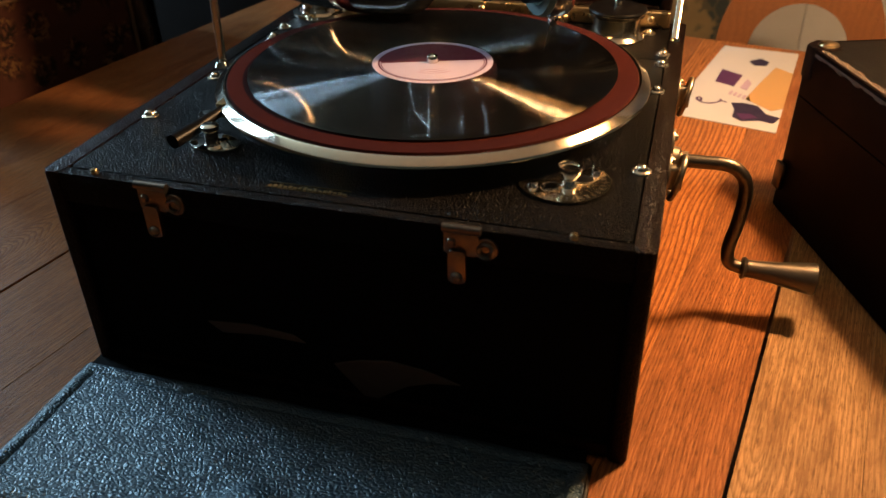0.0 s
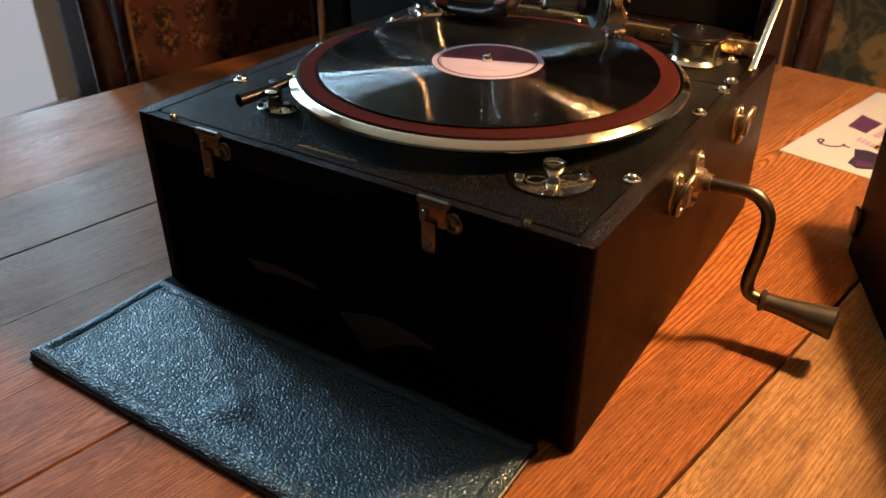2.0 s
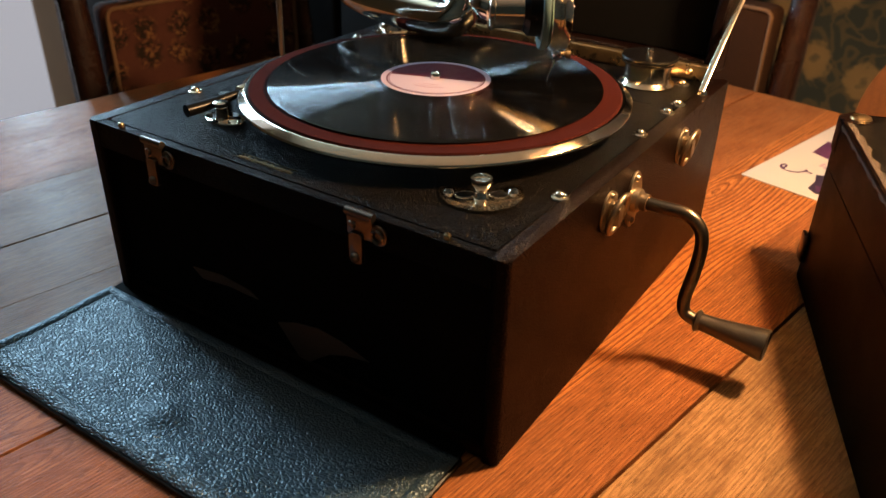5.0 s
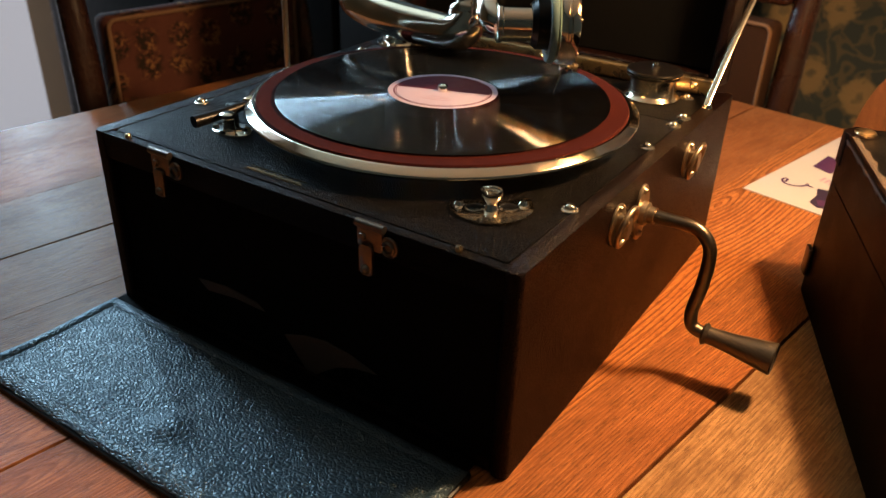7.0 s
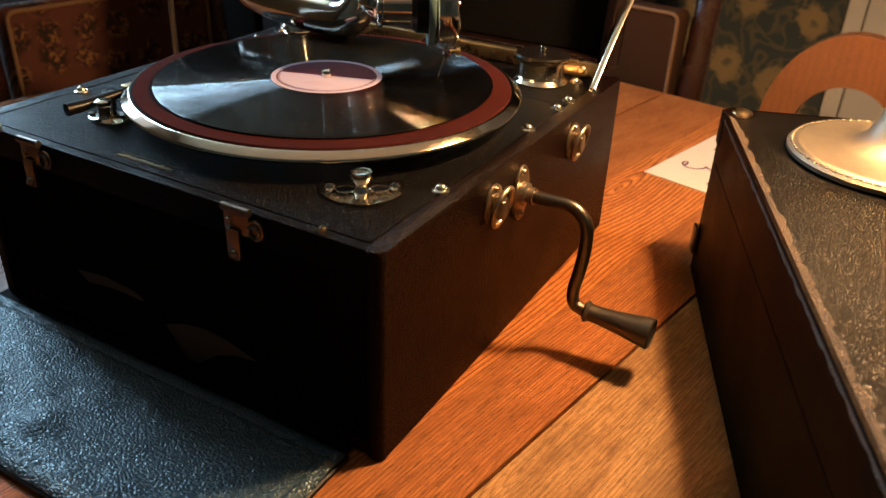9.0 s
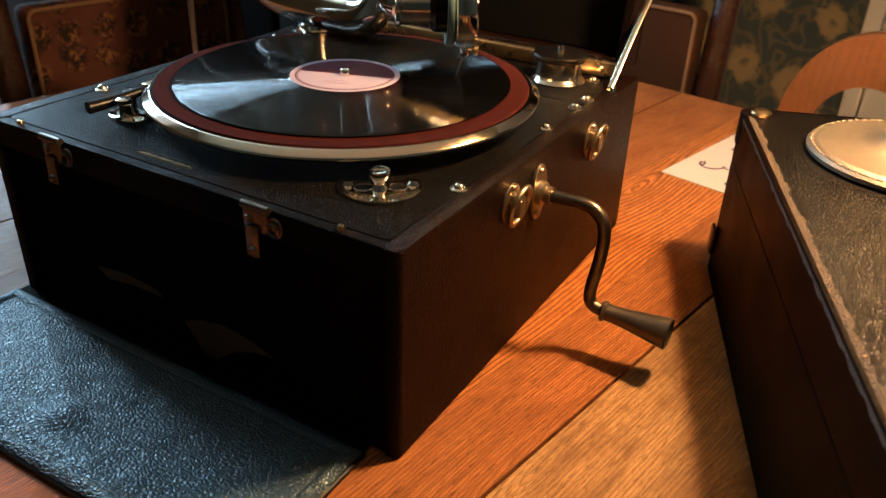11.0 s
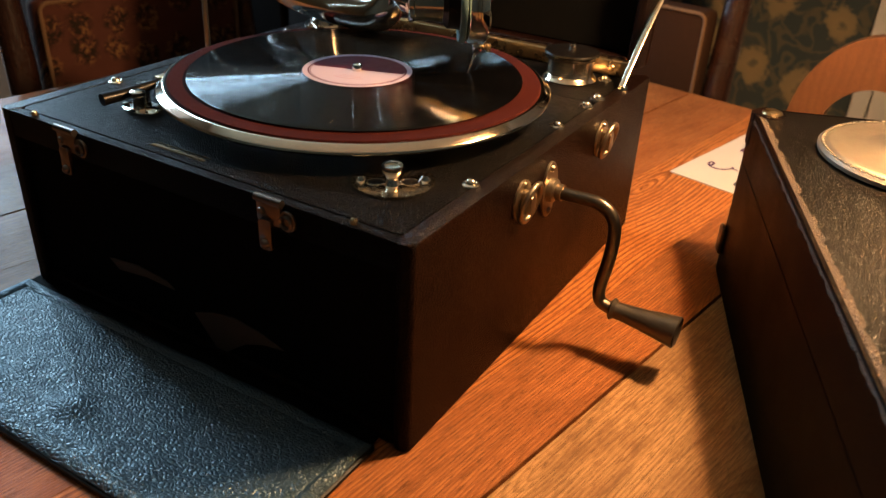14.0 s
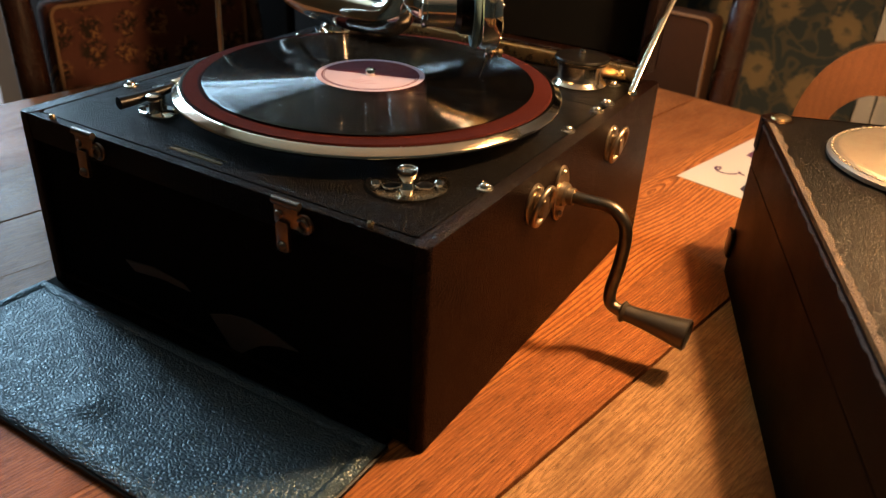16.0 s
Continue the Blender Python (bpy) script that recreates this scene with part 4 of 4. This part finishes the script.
for dz in (-0.0165, 0.0165):
    part("screw", lathe([(0, 0.0022), (0.0018, 0.0018), (0.0027, 0.0), (0, 0)], 14, m @ Matrix.Translation((0, dz, 0.002))), SIDE_NICKEL, crank_plate)

crank = part("crank", tube([(W / 2 + 0.006, 0.178, TOP + 0.117), (0.200, 0.178, TOP + 0.117), (0.220, 0.1785, TOP + 0.1165), (0.2305, 0.1785, TOP + 0.109), (0.2340, 0.1782, TOP + 0.097), (0.2330, 0.1778, TOP + 0.075), (0.2300, 0.1770, TOP + 0.053), (0.2320, 0.1760, TOP + 0.0425), (0.2400, 0.1757, TOP + 0.0390), (0.247, 0.1757, TOP + 0.0388)], 0.0047, 18, 8), IRON, gram, "bent browned-steel winding crank")
part("grip", lathe([(0, 0), (0.0072, 0.0), (0.0084, 0.0015), (0.0072, 0.0032), (0.0064, 0.0040), (0.0066, 0.010), (0.0078, 0.022), (0.0098, 0.036), (0.0116, 0.048), (0.0118, 0.0495), (0.0108, 0.0505), (0.0100, 0.0495), (0, 0.0490)], 36, toward((0.2410, 0.1757, TOP + 0.0390), (1.0, -0.01, -0.03))), HANDLE, crank, "flared dark turned handle")

# leather flap folded down onto the table
flap = thing("leather_flap", (-0.012, -0.062, TOP), "black pebbled leather flap lying flat on the table", "flap")


def flap_mesh():
    x0, x1, y0, y1 = -0.183, 0.159, -0.124, -0.007
    nx, ny = 228, 80
    bm = bmesh.new()

    def height(x, y):
        edge = min(x - x0, x1 - x, y - y0, y1 - y)
        z = 0.0066 - 0.0022 * max(0.0, 1 - edge / 0.0035) ** 2
        z -= 0.0011 * math.exp(-((edge - 0.0105) / 0.0013) ** 2)
        z += 0.0010 * math.exp(-((edge - 0.0065) / 0.0030) ** 2)
        d2 = ((x + 0.022) / 0.0150) ** 2 + ((y + 0.089) / 0.0100) ** 2
        z += 0.0048 * math.exp(-d2 ** 1.3) + 0.0009 * noise.noise((x * 40, y * 40, 0))
        z += 0.0010 * noise.noise((x * 9, y * 9, 3)) + 0.0035 * max(0.0, (x0 + 0.05 - x) / 0.05) * max(0.0, (-0.085 - y) / 0.04)
        return TOP + z

    def place(i, j):
        u, v = i / nx, j / ny
        x, y = x0 + (x1 - x0) * u, y0 + (y1 - y0) * v
        wob = 0.0007 * noise.noise((x * 60, y * 60, 7))
        return x + wob, y + wob

    top = [[bm.verts.new((*place(i, j), height(*place(i, j)))) for j in range(ny + 1)] for i in range(nx + 1)]
    low = [[bm.verts.new((*place(i, j), TOP + 0.0003 + max(0.0, height(*place(i, j)) - TOP - 0.0075))) for j in (0, ny)] for i in range(nx + 1)]
    left = [bm.verts.new((*place(0, j), TOP + 0.0003 + max(0.0, height(*place(0, j)) - TOP - 0.0075))) for j in range(1, ny)]
    right = [bm.verts.new((*place(nx, j), TOP + 0.0003)) for j in range(1, ny)]
    for i in range(nx):
        for j in range(ny):
            bm.faces.new((top[i][j], top[i + 1][j], top[i + 1][j + 1], top[i][j + 1]))
        bm.faces.new((low[i][0], low[i + 1][0], top[i + 1][0], top[i][0]))
        bm.faces.new((top[i][ny], top[i + 1][ny], low[i + 1][1], low[i][1]))
    for i, chain in ((0, left), (nx, right)):
        col = [low[i][0], *chain, low[i][1]]
        for j in range(ny):
            bm.faces.new((col[j], col[j + 1], top[i][j + 1], top[i][j]))
    bm.faces.new([low[0][0], *left, low[0][1], *[low[i][1] for i in range(1, nx + 1)], *right[::-1], *[low[i][0] for i in range(nx, 0, -1)]])
    return bm


part("leather", flap_mesh(), FLAP, flap)
part("edge_binding", tube([(*p, TOP + 0.0022) for p in rounded(-0.1836, 0.1596, -0.1246, -0.0064, 0.003)] + [(0.1596, -0.0094, TOP + 0.0022)], 0.0019, 8, 1, 1.0, False), EBONITE, flap, "black rolled leather edge")
part("hinge_cloth", block(-0.181, 0.157, -0.0085, 0.004, TOP + 0.0004, TOP + 0.0050, 0.001), BLACK, flap, "black cloth hinge strip")

# ---- second case and the lamp on it ----
BX = Matrix.Translation((0.2755, 0.360, TOP)) @ pose(0, 0, 0, 0, 0, -69.2)
case_2 = thing("record_case", (0.42, 0.20, TOP), "scuffed black leatherette case with worn brown edges, closed", "case")
L2, D2, H2 = 0.47, 0.31, 0.149
# its own x runs along the near edge toward the viewer, its y away from the gramophone
part("body", prism(rounded(0.0, L2, 0.0, D2, 0.010), 0.002, 0.106, 0.001, BX), CASE_2_SIDE, case_2)
lid_2 = part("lid", prism(rounded(0.0, L2, 0.0, D2, 0.010), 0.1072, H2 - 0.0003, 0.004, BX, 3), CASE_2_SIDE, case_2)
part("top_cover", prism(rounded(0.0042, L2 - 0.0042, 0.0042, D2 - 0.0042, 0.007), H2 - 0.0010, H2, 0.0003, BX), CASE_2, lid_2, "scratched and rubbed leatherette top")


def worn_strip(length, seed):
    """A ragged band of worn leatherette bent over the top edge."""
    bm = bmesh.new()
    r = random.Random(seed)
    steps = 150
    rows = []
    for i in range(steps + 1):
        x = 0.012 + (length - 0.024) * i / steps
        inside = max(0.0002, 0.0014 + 0.0046 * noise.noise((x * 60, seed, 0)) + 0.0022 * r.random())
        outside = 0.0008 + 0.0024 * noise.noise((x * 90, seed, 5)) + 0.0010 * r.random()
        lift = 0.0004
        c = 0.0042
        rows.append([bm.verts.new(p) for p in ((x, -lift, H2 - c - outside), (x, -lift, H2 - c), (x, 0.0010 - lift, H2 - 0.0014 + lift * 0.6), (x, c, H2 + lift), (x, c + inside, H2 + lift * 0.7))])
    for a, b in zip(rows, rows[1:]):
        for k in range(4):
            bm.faces.new((a[k], b[k], b[k + 1], a[k + 1]))
    bm.transform(BX)
    return bm


part("worn_edge", worn_strip(L2, 3), WORN, case_2, "frayed brown worn leatherette edge")
part("corner_stud", lathe([(0, 0.0035), (0.004, 0.0032), (0.0075, 0.0018), (0.0085, 0.0), (0, 0)], 22, BX @ pose(0.012, 0.014, H2 + 0.0002)), BRASS, case_2, "round brass corner stud")
part("corner_cap", prism(rounded(-0.0012, 0.026, -0.0012, 0.024, 0.010), H2 - 0.026, H2 + 0.0006, 0.003, BX, 3), CASE, case_2, "black corner guard")
part("side_hinge", block(0.004, 0.018, -0.004, 0.0, 0.020, 0.045, 0.0015, 2, BX), IRON, case_2)

lampstand = thing("table_lamp", (LAMP.x, LAMP.y + 0.012, TOP + H2), "satin pewter table lamp with a beaded foot on the case", "lamp")
LX, LY, LB = 0.406, 0.309, TOP + H2
foot = part("foot", lathe([(0, 0.0005), (0.069, 0.0005), (0.0715, 0.002), (0.0718, 0.0048), (0.0700, 0.0066), (0.0672, 0.0064), (0.0655, 0.0078), (0.0635, 0.0084), (0.0600, 0.0082), (0.040, 0.0098), (0.030, 0.0125), (0.0215, 0.0195), (0.0165, 0.031), (0.0135, 0.047), (0.0115, 0.070), (0.0100, 0.110), (0.0095, 0.16), (0.0, 0.16)], 72, pose(LX, LY, LB)), PEWTER, lampstand, "flared pewter foot and stem")
for k in range(72):
    a = 2 * math.pi * k / 72
    part("bead", block(-0.0022, 0.0022, -0.0010, 0.0010, 0.0, 0.0016, 0.0004, 1, pose(LX + 0.0685 * math.cos(a), LY + 0.0685 * math.sin(a), LB + 0.0060, 0, 0, math.degrees(a) + 90)), PEWTER, foot)
part("stem", tube([(LX, LY, LB + 0.16), (LX, LY, LB + 0.24), (LAMP.x, LAMP.y, LAMP.z - 0.075)], [0.0095, 0.0085, 0.009], 18, 4), PEWTER, lampstand)
# added unseen cone that keeps lamp light off the far room
part("shade", lathe([(0.118, -0.034), (0.120, -0.032), (0.087, 0.072), (0.085, 0.070), (0.118, -0.034)], 48, Matrix.Translation(LAMP)), SHADE, lampstand, "unseen conical lampshade, sized to limit the lamp's spread")
part("bulb", lathe([(0, -0.035), (0.010, -0.035), (0.012, -0.022), (0.021, -0.006), (0.0225, 0.004), (0.018, 0.016), (0.010, 0.0215), (0, 0.0225)], 24, Matrix.Translation(LAMP)), BULB, lampstand, "glowing bulb").visible_shadow = False
part("lamp_holder", lathe([(0, -0.075), (0.014, -0.075), (0.016, -0.065), (0.016, -0.035), (0, -0.035)], 24, Matrix.Translation(LAMP)), BRASS, lampstand)

# ---- printed leaflet ----
leaf = thing("leaflet", (0.25, 0.66, TOP), "cream printed leaflet with purple and ochre shapes lying on the table", "leaflet")
A, B, C, E = Vector((0.1755, 0.5440)), Vector((0.290, 0.5165)), Vector((0.333, 0.790)), Vector((0.238, 0.802))


def on_leaf(u, v):
    """u across the near edge, v away from the viewer."""
    p = (A * (1 - u) + B * u) * (1 - v) + (E * (1 - u) + C * u) * v
    return (p.x, p.y)


sheet_edge = [on_leaf(k / 12, 0) for k in range(13)] + [on_leaf(1, k / 12) for k in range(1, 13)] + [on_leaf(1 - k / 12, 1) for k in range(1, 13)] + [on_leaf(0, 1 - k / 12) for k in range(1, 12)]
sheet = part("sheet", prism(sheet_edge, TOP + 0.0004, TOP + 0.0012, 0.0002), PAPER, leaf)


def ink(name, pts, material, lift=0.0001, note=""):
    part(name, prism([on_leaf(*p) for p in pts], TOP + 0.0013, TOP + 0.0014 + lift), material, sheet, note)


ink("printed_square", [(0.21, 0.46), (0.19, 0.64), (0.46, 0.59), (0.43, 0.43)], PURPLE)
ink("printed_shape", [(0.61, 0.30), (0.90, 0.21), (1.0, 0.26), (1.0, 0.70), (0.78, 0.76), (0.68, 0.52)], OCHRE)
ink("printed_shape", [(0.44, 0.80), (0.52, 0.75), (0.66, 0.76), (0.68, 0.82), (0.56, 0.86)], INDIGO, 0.0002)
ink("printed_shape", [(0.50, 0.23), (0.56, 0.16), (0.57, 0.08), (0.67, 0.05), (0.82, 0.09), (0.95, 0.08), (1.0, 0.15), (0.86, 0.17), (0.76, 0.24), (0.62, 0.25)], INDIGO, 0.0003)
ink("printed_shape", [(0.60, 0.12), (0.72, 0.14), (0.80, 0.11), (0.66, 0.07)], PURPLE, 0.0004)
ink("printed_shape", [(0.50, 0.42), (0.58, 0.41), (0.60, 0.50), (0.53, 0.55)], MAUVE, 0.0002)
for k in range(5):
    ink("print_bar", [(0.42 + 0.05 * k, 0.33 - 0.01 * k), (0.45 + 0.05 * k, 0.325 - 0.01 * k), (0.46 + 0.05 * k, 0.37 - 0.01 * k), (0.43 + 0.05 * k, 0.375 - 0.01 * k)], MAUVE)
swirl = []
for k in range(26):
    a = k * 0.42
    swirl.append((*on_leaf(0.12 + 0.075 * math.cos(a) * (1 - k / 40) + k * 0.014, 0.19 + 0.045 * math.sin(a) * (1 - k / 34) + k * 0.002), TOP + 0.0014))
part("scribble", tube(swirl, 0.0014, 6, 2, 0.3), PURPLE, sheet, "looping mauve scribble")
